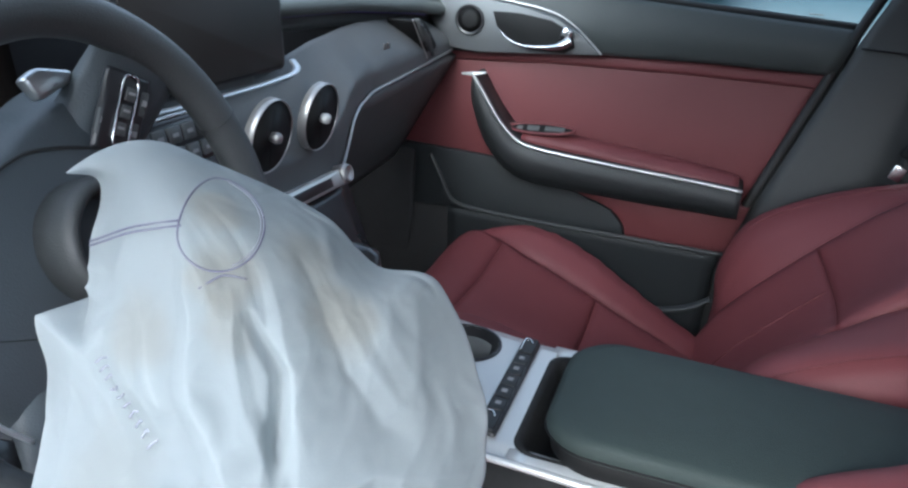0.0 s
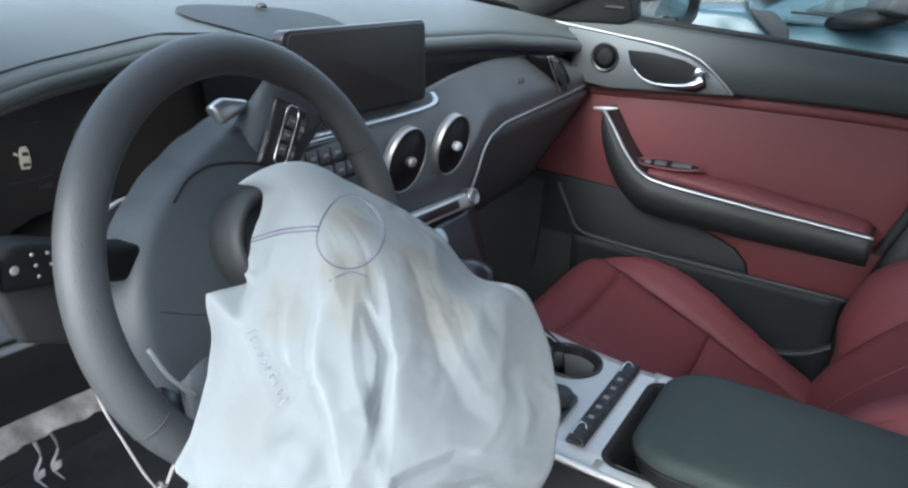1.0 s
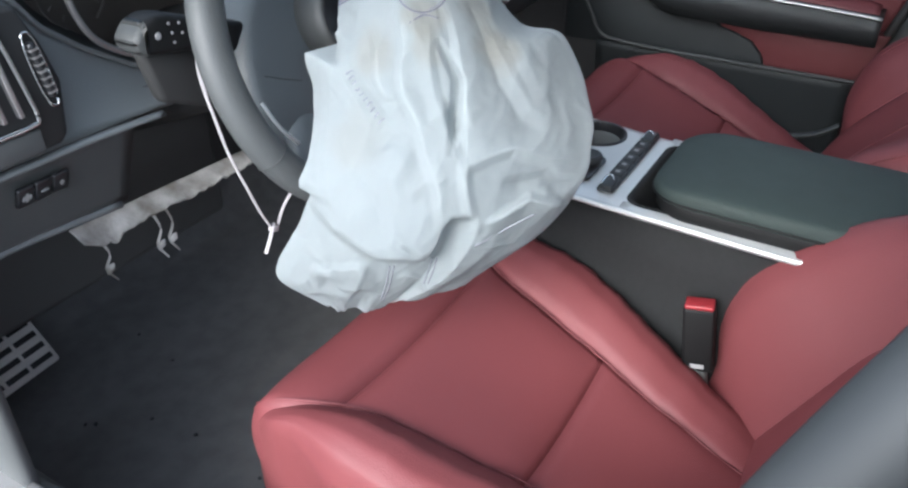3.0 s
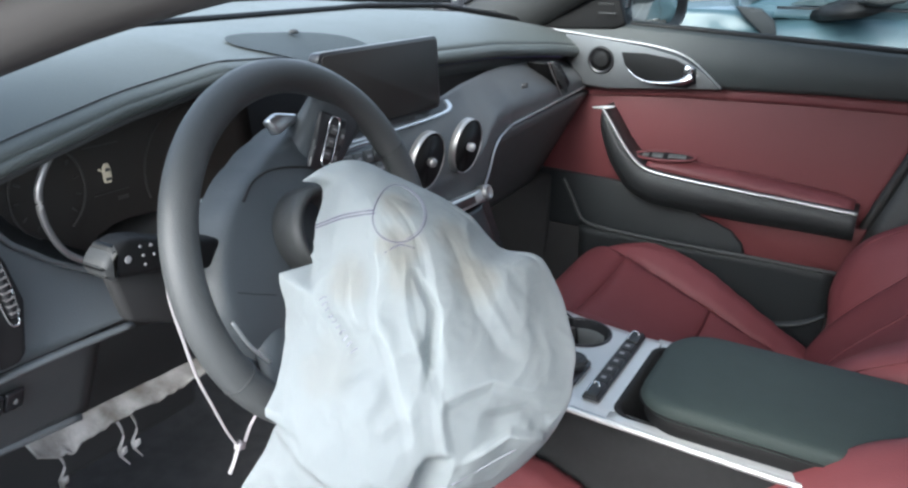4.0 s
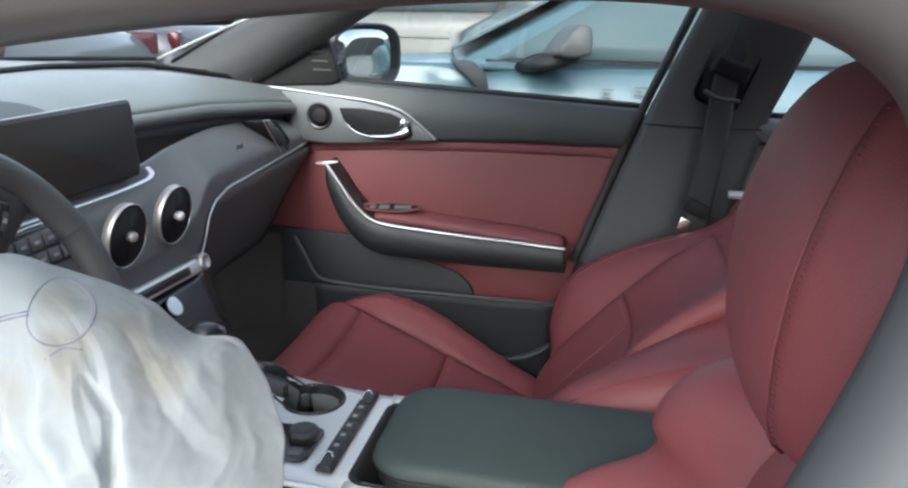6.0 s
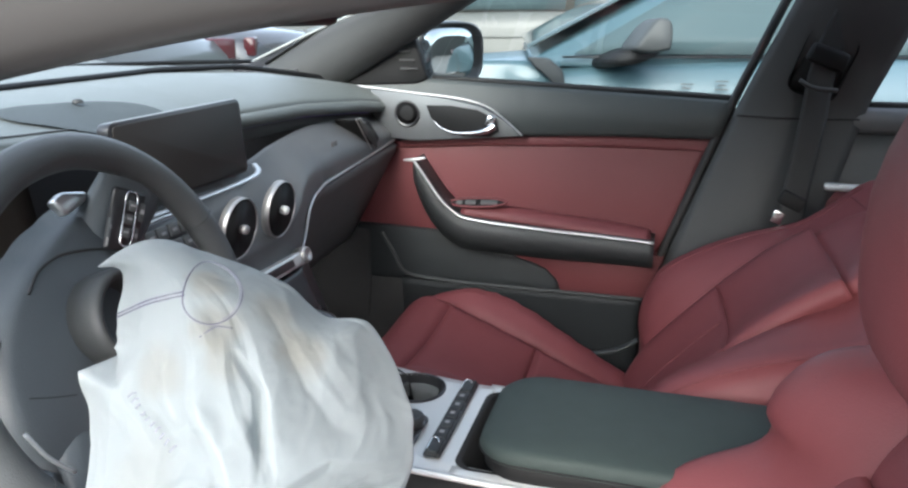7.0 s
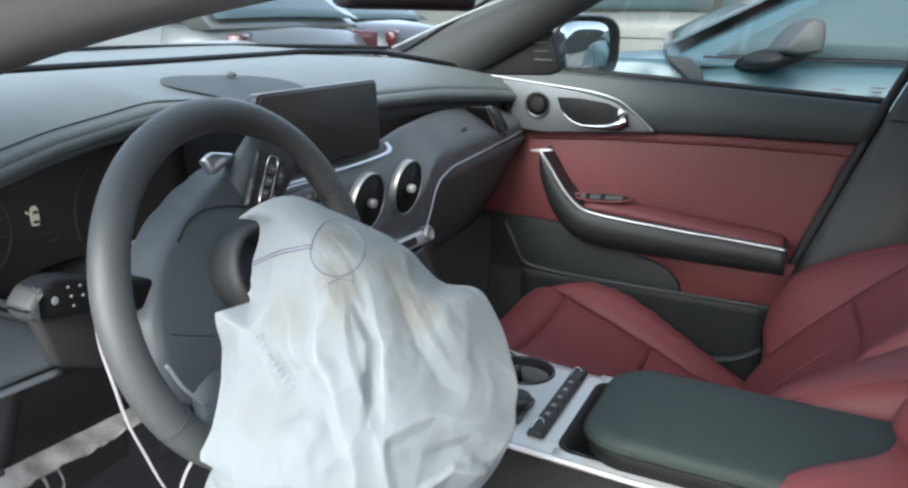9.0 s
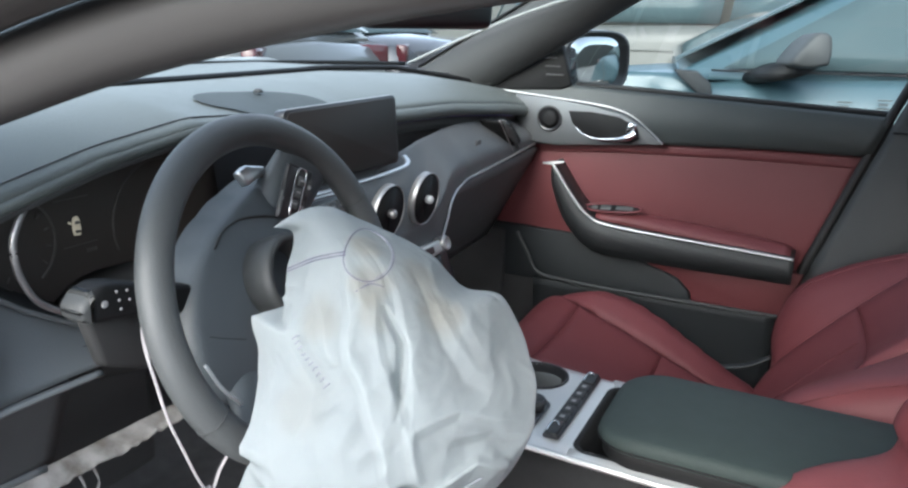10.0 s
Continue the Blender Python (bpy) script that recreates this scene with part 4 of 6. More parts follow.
for k, (x, z) in enumerate(((-0.127, 0.8585), (-0.114, 0.8660), (-0.112, 0.8575), (-0.111, 0.8490), (-0.103, 0.8640), (-0.101, 0.8550))):
    part("stalk_mark", lathe([(0.0034 if k == 0 else 0.0014, 0), (0.0032 if k == 0 else 0.0013, 0.0008), (0.0022 if k == 0 else 0.0002, 0.0008)], Matrix.Translation((x, 0.2822, z)) @ pose(0, 0, 0, 90, 0, 0), 10), MARK, stalk)

part("column_edge", tube([(-0.012, 0.36, 0.838), (-0.002, 0.36, 0.848), (0.009, 0.36, 0.853), (0.02, 0.36, 0.855), (0.035, 0.36, 0.855), (0.05, 0.36, 0.851)], 0.0022, 30, 8), SILVER, column)
tie = thing("cable_tie", "thin white cable tie looped round the steering wheel", "cable tie")
part("band", tube([(-0.098, 0.262, 0.862), (-0.103, 0.266, 0.837), (-0.099, 0.27, 0.805), (-0.092, 0.27, 0.772), (-0.082, 0.27, 0.73), (-0.067, 0.27, 0.689), (-0.052, 0.27, 0.65), (-0.040, 0.27, 0.628), (-0.033, 0.269, 0.628), (-0.022, 0.268, 0.645), (-0.001, 0.264, 0.667), (0.018, 0.258, 0.69)], 0.0023, 70, 8, flat=0.5), TIE, tie)
part("band_tail", tube([(-0.037, 0.27, 0.633), (-0.046, 0.27, 0.616), (-0.055, 0.27, 0.603)], 0.0026, 8, 8, flat=0.5), TIE, tie)
part("lock_head", moved(box(-0.005, 0.005, -0.004, 0.004, -0.004, 0.004, 0.0015), pose(-0.038, 0.27, 0.627, 0, 20, 0)), TIE, tie)

# ---- burst airbag ----
BAG = [
    ((-0.014, 0.189, 0.913), (-0.006, 0.159, 0.932), (0.009, 0.140, 0.932)),
    ((-0.004, 0.176, 0.908), (-0.015, 0.123, 0.920), (0.032, 0.103, 0.914)),
    ((-0.016, 0.172, 0.883), (-0.032, 0.084, 0.902), (0.049, 0.061, 0.888)),
    ((-0.031, 0.171, 0.857), (-0.044, 0.061, 0.871), (0.060, 0.030, 0.860)),
    ((-0.040, 0.200, 0.834), (-0.056, 0.053, 0.839), (0.072, -0.003, 0.852)),
    ((-0.055, 0.185, 0.803), (-0.070, 0.042, 0.806), (0.061, -0.034, 0.810)),
    ((-0.095, 0.155, 0.765), (-0.095, 0.033, 0.770), (0.035, -0.053, 0.775)),
    ((-0.114, 0.165, 0.700), (-0.100, 0.028, 0.720), (0.012, -0.054, 0.745)),
    ((-0.119, 0.193, 0.634), (-0.090, 0.060, 0.660), (-0.008, -0.030, 0.700)),
    ((-0.095, 0.158, 0.598), (-0.070, 0.110, 0.595), (-0.019, 0.010, 0.659)),
]
BAG_LINES = [smooth_path([row[k] for row in BAG], 90) for k in range(3)]
OUT = Vector((-0.72, -0.6, 0.34)).normalized()


def sig(x):
    return 1 / (1 + np.exp(-np.clip(x, -40, 40)))


def ridged(x, y, z):
    return 1 - abs(2 * noise.noise(Vector((x, y, z))))


# folds of the cloth: line down the bag, height, reach on its near and far side
FOLDS = [
    ([(0.45, 0.14), (0.345, 0.30), (0.40, 0.488), (0.467, 0.60), (0.517, 0.663), (0.533, 0.755)], 0.008, 0.008, 0.030),
    ([(0.50, 0.30), (0.483, 0.375), (0.50, 0.488), (0.533, 0.56), (0.60, 0.66), (0.617, 0.775)], 0.007, 0.020, 0.008),
    ([(0.533, 0.34), (0.583, 0.438), (0.567, 0.525), (0.55, 0.61)], -0.011, 0.007, 0.005),
    ([(0.64, 0.26), (0.60, 0.38), (0.59, 0.475), (0.605, 0.65), (0.62, 0.775)], 0.008, 0.008, 0.05),
    ([(0.80, 0.21), (0.717, 0.388), (0.72, 0.475), (0.767, 0.56), (0.84, 0.60)], -0.008, 0.035, 0.012),
    ([(0.94, 0.27), (0.845, 0.39), (0.83, 0.46), (0.86, 0.54)], 0.005, 0.010, 0.05),
    ([(0.60, 0.635), (0.75, 0.612), (0.97, 0.70)], 0.007, 0.010, 0.035),
    ([(0.66, 0.76), (0.80, 0.738), (0.98, 0.82)], 0.009, 0.020, 0.006),
    ([(0.72, 0.69), (0.85, 0.70), (0.97, 0.765)], -0.006, 0.012, 0.008),
    ([(0.167, 0.29), (0.27, 0.39), (0.34, 0.50)], 0.006, 0.006, 0.022),
    ([(0.12, 0.34), (0.233, 0.475), (0.32, 0.56)], -0.006, 0.012, 0.010),
    ([(0.17, 0.36), (0.14, 0.45), (0.095, 0.575), (0.083, 0.66), (0.17, 0.77)], 0.006, 0.012, 0.035),
    ([(0.36, 0.56), (0.30, 0.66), (0.33, 0.78)], -0.004, 0.02, 0.02),
    ([(0.12, 0.86), (0.28, 0.84), (0.40, 0.90)], 0.005, 0.02, 0.008),
    ([(0.24, 0.98), (0.31, 0.90), (0.31, 0.83)], 0.006, 0.006, 0.03),
    ([(0.60, 0.16), (0.58, 0.26), (0.56, 0.34)], -0.004, 0.02, 0.008),
]
NU, NV = 190, 230


def fold_heights():
    """The cloth's height off its smooth form, over a grid."""
    U, V = np.meshgrid(np.linspace(0, 1, NU + 1), np.linspace(0, 1, NV + 1))
    wob = np.array([[0.012 * noise.noise(Vector((i * 0.03, j * 0.03, 9.0))) for i in range(NU + 1)] for j in range(NV + 1)])
    X, Y = (U + wob) * 0.26, (V + wob) * 0.42
    D = np.zeros_like(U)
    for line, height, near, far in FOLDS:
        best, side, along = np.full_like(U, 9.0), np.zeros_like(U), np.zeros_like(U)
        pts = [(p[0] * 0.26, p[1] * 0.42) for p in line]
        total = len(pts) - 1
        for k, ((ax, ay), (bx, by)) in enumerate(zip(pts, pts[1:])):
            dx, dy = bx - ax, by - ay
            l2 = dx * dx + dy * dy
            t = np.clip(((X - ax) * dx + (Y - ay) * dy) / l2, 0, 1)
            d = np.hypot(X - ax - t * dx, Y - ay - t * dy)
            s = (X - ax) * dy - (Y - ay) * dx
            hit = d < best
            best, side, along = np.where(hit, d, best), np.where(hit, s, side), np.where(hit, (k + t) / total, along)
        reach = np.where(side > 0, far, near)
        ends = np.clip(np.minimum(along, 1 - along) / 0.22, 0.0, 1)
        ends = np.maximum(ends, 0.0) ** 0.7
        tent = np.maximum(0, 1 - best / reach)
        D += 0.8 * height * np.clip((V - 0.10) / 0.38, 0.3, 1) * ends * np.where(reach > 0.015, tent ** 1.5, tent)
    rim = np.minimum(1, np.minimum(U, 1 - U) / 0.06) * np.minimum(1, V / 0.04)
    C = np.array([[0.004 * ridged(u * 1.5 + 0.7 * v, v * 1.7, 0.3) + 0.0036 * ridged(u * 3.4 - 1.5 * v, v * 3.2, 4.1) + 0.0022 * ridged(u * 7 + 3 * v, v * 7, 7.7) + 0.0009 * ridged(u * 19, v * 23, 2.7) for u in np.linspace(0, 1, NU + 1)] for v in np.linspace(0, 1, NV + 1)])
    D = D * np.minimum(1, np.minimum(U, 1 - U) / 0.03) + 0.75 * (C - 0.004) * rim * np.clip((V - 0.1) / 0.4, 0.1, 1)
    # the inner layer that shows below the outer one
    hem = np.interp(U, [0, 0.10, 0.183, 0.333, 0.50, 0.53, 0.56], [0.74, 0.752, 0.775, 0.813, 0.828, 0.76, 0.74])
    D -= 0.022 * sig((V - hem) / 0.003) * np.clip((0.64 - U) / 0.08, 0, 1)
    return D


FOLD = fold_heights()


def bag_front(u, v):
    s = v * 90
    i = min(int(s), 89)
    t = s - i
    L, M, R = (line[i].lerp(line[i + 1], t) for line in BAG_LINES)
    # a smooth bow through the left edge, the middle and the right edge
    p = L * (2 * (u - 0.5) * (u - 1)) + M * (4 * u * (1 - u)) + R * (2 * u * (u - 0.5))
    a, b = min(max(u, 0.0), 1.0) * NU, min(max(v, 0.0), 1.0) * NV
    ia, ib = min(int(a), NU - 1), min(int(b), NV - 1)
    fa, fb = a - ia, b - ib
    d = (FOLD[ib, ia] * (1 - fa) + FOLD[ib, ia + 1] * fa) * (1 - fb) + (FOLD[ib + 1, ia] * (1 - fa) + FOLD[ib + 1, ia + 1] * fa) * fb
    edge = 0.004 * noise.noise(Vector((0.5 if u < 0.5 else 3.5, v * 14, 2.2))) * (2 * abs(u - 0.5)) ** 3
    # the torn point and the notch of the near edge
    tear = interp([(0.30, 0.0), (0.36, 0.008), (0.425, 0.030), (0.437, 0.030), (0.447, 0.0), (0.56, 0.004), (0.60, 0.005), (0.67, -0.002), (0.70, -0.008), (0.712, -0.006), (0.728, 0.008), (0.80, 0.0)], v)
    edge += tear * max(0.0, 1 - u / 0.16) ** 1.3
    # the ragged lower hem
    hang = max(0.0, (v - 0.88) / 0.12) ** 2
    p = p - Vector((0, 0, hang * (0.010 * noise.noise(Vector((u * 9, 1.7, 0.4))) + 0.002 * noise.noise(Vector((u * 26, 4.7, 0.9))))))
    return p + OUT * float(d) + Vector((1, -0.5, 0)).normalized() * edge


def bag_back(u, v):
    p = bag_front(u, v)
    return p - OUT * (0.003 + 0.075 * (max(0.0, math.sin(math.pi * u)) ** 0.6) * (max(0.0, math.sin(math.pi * min(1.0, v * 0.96 + 0.03))) ** 0.6))


def bag_mesh(nu, nv):
    verts = [bag_front(i / nu, j / nv) for j in range(nv + 1) for i in range(nu + 1)]
    m = len(verts)
    verts += [bag_back(i / nu, j / nv) for j in range(nv + 1) for i in range(nu + 1)]
    w = nu + 1
    front = [(j * w + i, j * w + i + 1, (j + 1) * w + i + 1, (j + 1) * w + i) for j in range(nv) for i in range(nu)]
    faces = [f[::-1] for f in front] + [tuple(m + k for k in f) for f in front]
    rimj = [(0, i) for i in range(nu)] + [(j, nu) for j in range(nv)] + [(nv, nu - i) for i in range(nu)] + [(nv - j, 0) for j in range(nv)]
    idx = [j * w + i for j, i in rimj]
    faces += [(a, b, b + m, a + m) for a, b in zip(idx, idx[1:] + idx[:1])]
    me = from_faces(verts, faces)
    bm = bmesh.new()
    bm.from_mesh(me)
    bmesh.ops.recalc_face_normals(bm, faces=bm.faces[:])
    bm.to_mesh(me)
    bm.free()
    return me


airbag = thing("airbag", "burst white airbag hanging creased from the steering wheel", "airbag")
bag_body = part("bag_cloth", bag_mesh(NU, NV), CLOTH, airbag)


def on_bag(u, v, lift=0.0003):
    return bag_front(u, v) + OUT * lift


def bag_line(points, radius, n=60):
    return tube([on_bag(u, v) for u, v in points], radius, n, 6)


def ring_at(a, k=1.0):
    """The printed ring's place on the cloth, which lies aslant."""
    s, c = math.sin(a), math.cos(a)
    return (0.595 + k * (0.17 * c - 0.165 * s + 0.05 * s * s), 0.195 + k * (0.003 * c + 0.081 * s))


part("printed_ring", bag_line([ring_at(a) for a in np.linspace(0, 2 * math.pi, 41)], 0.0005, 120), RING_INK, bag_body, "thin purple printed ring")
part("printed_ring", bag_line([ring_at(a, 0.93) for a in np.linspace(-1.2, 1.3, 20)], 0.0004, 60), INK, bag_body)
for dv in (0.0, 0.009):
    part("printed_line", bag_line([(0.0, 0.245 + dv), (0.07, 0.230 + dv), (0.18, 0.210 + dv), (0.28, 0.201 + dv), (0.415, 0.194 + dv)], 0.0006), RING_INK, bag_body)
part("printed_mark", bag_line([(0.40, 0.300), (0.46, 0.286), (0.50, 0.282), (0.56, 0.290)], 0.0005, 20), RING_INK, bag_body)


def stain_cloth(mat, spots):
    """Soft beige stains, each round a place on the cloth, broken up by noise."""
    nt = mat.node_tree
    base = nt.nodes["Principled BSDF"].inputs["Base Color"]
    color = base.links[0].from_socket
    co = nt.nodes.new("ShaderNodeTexCoord")
    ragged = nt.nodes.new("ShaderNodeTexNoise")
    ragged.inputs["Scale"].default_value, ragged.inputs["Detail"].default_value = 45.0, 5.0
    nt.links.new(co.outputs["Object"], ragged.inputs["Vector"])
    for place, size, amount in spots:
        away = nt.nodes.new("ShaderNodeVectorMath")
        away.operation = "DISTANCE"
        away.inputs[1].default_value = place
        nt.links.new(co.outputs["Object"], away.inputs[0])
        wide = nt.nodes.new("ShaderNodeMath")
        wide.operation = "MULTIPLY_ADD"
        wide.inputs[1].default_value, wide.inputs[2].default_value = 0.03, -0.015
        nt.links.new(ragged.outputs[0], wide.inputs[0])
        both = nt.nodes.new("ShaderNodeMath")
        nt.links.new(away.outputs["Value"], both.inputs[0])
        nt.links.new(wide.outputs[0], both.inputs[1])
        fade = nt.nodes.new("ShaderNodeMapRange")
        fade.interpolation_type = "SMOOTHSTEP"
        fade.inputs[1].default_value, fade.inputs[2].default_value, fade.inputs[3].default_value, fade.inputs[4].default_value = size * 0.3, size, amount, 0.0
        nt.links.new(both.outputs[0], fade.inputs[0])
        mix = nt.nodes.new("ShaderNodeMix")
        mix.data_type = "RGBA"
        mix.inputs[7].default_value = (0.215, 0.2, 0.16, 1)
        nt.links.new(fade.outputs[0], mix.inputs[0])
        nt.links.new(color, mix.inputs[6])
        color = mix.outputs[2]
    nt.links.new(color, base)


stain_cloth(CLOTH, [(bag_front(u, v), size, 1.6 * amount) for u, v, size, amount in ((0.62, 0.175, 0.021, 0.42), (0.50, 0.28, 0.026, 0.35), (0.80, 0.28, 0.028, 0.35), (0.77, 0.38, 0.028, 0.4), (0.25, 0.38, 0.028, 0.25), (0.47, 0.36, 0.02, 0.25), (0.22, 0.60, 0.035, 0.15))])
random.seed(8)
for k in range(10):
    u, v = 0.185 + 0.013 * k, 0.452 + 0.0115 * k
    j, w = random.uniform(-0.006, 0.006), random.uniform(0.5, 1.0)
    part("print_bar", bag_line([(u, v), (u + 0.012, v - 0.008 + j), (u + 0.024 * w, v - 0.016 * w)], 0.0006, 6), INK, bag_body)
for u0 in (0.40, 0.415):
    part("hem_stitch", bag_line([(u0, 0.84), (u0 + 0.03, 0.90), (u0 + 0.06, 0.96)], 0.0007, 16), INK, bag_body)
for u0 in (0.545, 0.56):
    part("hem_stitch", bag_line([(u0, 0.835), (u0 + 0.02, 0.875), (u0 + 0.045, 0.915)], 0.0007, 16), INK, bag_body)
part("hem_stitch", bag_line([(0.655, 0.81), (0.74, 0.792), (0.83, 0.785), (0.945, 0.791)], 0.0007, 40), INK, bag_body)

# ---- centre console ----
console = thing("centre_console", "centre console with satin silver trim round black wells", "console")


def console_z(y):
    return 0.598 + 0.0 * y + 0.22 * max(0.0, y - 0.10) ** 1.4


def console_left(y):
    return interp([(-0.6, 0.235), (-0.2, 0.24), (0.0, 0.25), (0.15, 0.26), (0.32, 0.25)], y)


def console_right(y):
    return interp([(-0.6, 0.47), (-0.2, 0.475), (0.0, 0.482), (0.15, 0.505), (0.32, 0.54)], y)


def rounded(x0, x1, y0, y1, r, n=6):
    out = []
    for cx, cy, a0 in ((x1 - r, y1 - r, 0), (x0 + r, y1 - r, 90), (x0 + r, y0 + r, 180), (x1 - r, y0 + r, 270)):
        out += [(cx + r * math.cos(radians(a0 + 90 * k / n)), cy + r * math.sin(radians(a0 + 90 * k / n))) for k in range(n + 1)]
    return out


part("left_flank", sheet(lambda u, v: (console_left(-0.5 + 0.85 * u) + 0.004 - 0.02 * math.sin(v * math.pi / 2), -0.5 + 0.85 * u, console_z(-0.5 + 0.85 * u) - 0.012 - 0.40 * v), 20, 8, 0.02), FLANK, console, "black carpeted console side")
part("right_flank", sheet(lambda u, v: (console_right(0.35 - 0.85 * u) - 0.004 + 0.02 * math.sin(v * math.pi / 2), 0.35 - 0.85 * u, console_z(0.35 - 0.85 * u) - 0.012 - 0.40 * v), 20, 8, 0.02), BLACK, console)
# trim surface, with the openings cut out by strips
CUPS = ((0.437, 0.083), (0.470, 0.178))


def in_cups(x, y):
    return any(math.hypot(x - cx, y - cy) < 0.041 for cx, cy in CUPS) or (0.0 < (y - 0.083) / 0.095 < 1.0 and abs(x - 0.437 - 0.033 * (y - 0.083) / 0.095) < 0.024)


def plate_point(u, v):
    y = 0.30 - 0.325 * v
    a, b = console_left(y), console_right(y)
    return Vector((a + (b - a) * u, y, console_z(y) - 0.006 + 0.006 * min(1, 12 * min(u, 1 - u))))


verts = [plate_point(i / 70, j / 100) for j in range(101) for i in range(71)]
faces = []
for j in range(100):
    for i in range(70):
        q = plate_point((i + 0.5) / 70, (j + 0.5) / 100)
        if not in_cups(q.x, q.y):
            k = j * 71 + i
            faces.append((k + 71, k + 72, k + 1, k))
part("trim_plate", from_faces(verts, faces), SILVER, console, "satin silver trim plate")
part("trim_rail", sheet(lambda u, v: (console_left(-0.02 - 0.48 * v) - 0.003 + 0.028 * u, -0.02 - 0.48 * v, console_z(0) - 0.005 + 0.005 * math.sin(math.pi * u) ** 0.5), 8, 24, 0.014, flip=True), SILVER, console)
part("trim_rail", sheet(lambda u, v: (console_right(-0.02 - 0.48 * v) - 0.026 + 0.028 * u, -0.02 - 0.48 * v, console_z(0) - 0.005 + 0.005 * math.sin(math.pi * u) ** 0.5), 8, 24, 0.014, flip=True), SILVER, console)
part("edge_line", tube([(console_left(y) - 0.002, y, console_z(y) - 0.004) for y in np.linspace(-0.5, 0.3, 20)], 0.004, 50, 8), SILVER, console)
bin_out = rounded(0.262, 0.455, -0.30, -0.024, 0.022)
part("bin", loft([[(0.3585 + (x - 0.3585) * s, -0.162 + (y + 0.162) * s, z) for x, y in bin_out] for s, z in ((1.03, 0.598), (1.0, 0.6), (0.97, 0.597), (0.93, 0.57), (0.9, 0.54), (0.3, 0.538))], True, False), FLANK, console, "black storage bin")
part("bin_floor", box(0.265, 0.452, -0.3, -0.028, 0.530, 0.5385, 0.002), FLANK, console)
cups = [(CUPS[0][0] + 0.042 * math.cos(radians(a)), CUPS[0][1] + 0.042 * math.sin(radians(a))) for a in np.linspace(-236, 37, 30)]
cups += [(CUPS[1][0] + 0.042 * math.cos(radians(a)), CUPS[1][1] + 0.042 * math.sin(radians(a))) for a in np.linspace(-56, 217, 30)]
cup_rim = part("cup_well", loft([[(0.453 + (x - 0.453) * s, 0.13 + (y - 0.13) * (1 - (1 - s) * 0.6), console_z(y) + z) for x, y in cups] for s, z in ((1.05, -0.001), (1.04, 0.0025), (1.0, 0.003), (0.96, 0.001), (0.93, -0.03), (0.90, -0.065))], True, False), GLOSS, console, "gloss black double cup holder")
for cx, cy in CUPS:
    part("cup_floor", lathe([(0.044, -0.062), (0.03, -0.064), (0.0005, -0.064)], pose(cx, cy, console_z(cy)), 24), GLOSS, cup_rim)
    for a in (40, 160, 280):
        part("cup_finger", moved(box(-0.002, 0.004, -0.006, 0.006, -0.03, -0.010, 0.0015), Matrix.Translation((cx, cy, console_z(cy))) @ pose(0, 0, 0, 0, 0, a) @ pose(0.036, 0, 0)), BLACK, cup_rim)

strip = thing("switch_row", "black row of seat and drive switches across the console", "switch panel")
part("strip_panel", moved(box(-0.097, 0.097, -0.011, 0.011, 0.0, 0.006, 0.003, 3), pose(0.369, 0.008, 0.598)), GLOSS, strip)
for k in range(7):
    w = 0.017 if k in (0, 6) else 0.011
    b = part("switch", moved(box(-w / 1.0, w / 1.0, -0.0085, 0.0085, 0.0, 0.006, 0.0015), pose((0.289, 0.319, 0.343, 0.367, 0.391, 0.415, 0.447)[k], 0.008, 0.602)), ARM_BLACK, strip)
    if k in (0, 6):
        part("switch_edge", tube([((0.289, 0, 0, 0, 0, 0, 0.447)[k] + a, 0.008 + c, 0.6085) for a, c in ((-0.014, 0.006), (0.0, 0.0065), (0.012, 0.006), (0.012, 0.0), (0.004, -0.004))], 0.0013, 20, 6), CHROME, b)
    else:
        part("switch_mark", box((0, 0.319, 0.343, 0.367, 0.391, 0.415)[k] - 0.003, (0, 0.319, 0.343, 0.367, 0.391, 0.415)[k] + 0.003, 0.005, 0.011, 0.6078, 0.6084), MARK, b)
dial = thing("drive_mode_dial", "round drive mode dial on a gloss black plate", "dial")
part("dial_plate", prism(rounded(0.285, 0.362, 0.036, 0.125, 0.012), "z", 0.598, 0.603, 0.002), GLOSS, dial)
part("dial_knob", lathe([(0.019, 0), (0.019, 0.008), (0.0165, 0.013), (0.0135, 0.013), (0.0125, 0.0105), (0.0005, 0.0105)], pose(0.333, 0.055, 0.603), 32), GLOSS, dial)
part("dial_ring", lathe([(0.0185, 0.0065), (0.0198, 0.008), (0.0175, 0.0125), (0.016, 0.0132), (0.0155, 0.0128)], pose(0.333, 0.055, 0.603), 32), TRIM, dial)
for k in range(2):
    part("plate_button", box(0.292, 0.310, 0.045 + 0.022 * k, 0.060 + 0.022 * k, 0.6025, 0.6055, 0.0015), BLACK, dial)
shifter = thing("gear_lever", "black leather gear lever with a satin chrome cap", "gear lever")
part("boot", loft([[(0.335 + r * math.cos(a), 0.185 + 0.9 * r * math.sin(a), z) for a in np.linspace(0, 2 * math.pi, 21)[:-1]] for r, z in ((0.05, 0.61), (0.04, 0.63), (0.022, 0.655), (0.018, 0.67))]), BLACK, shifter)
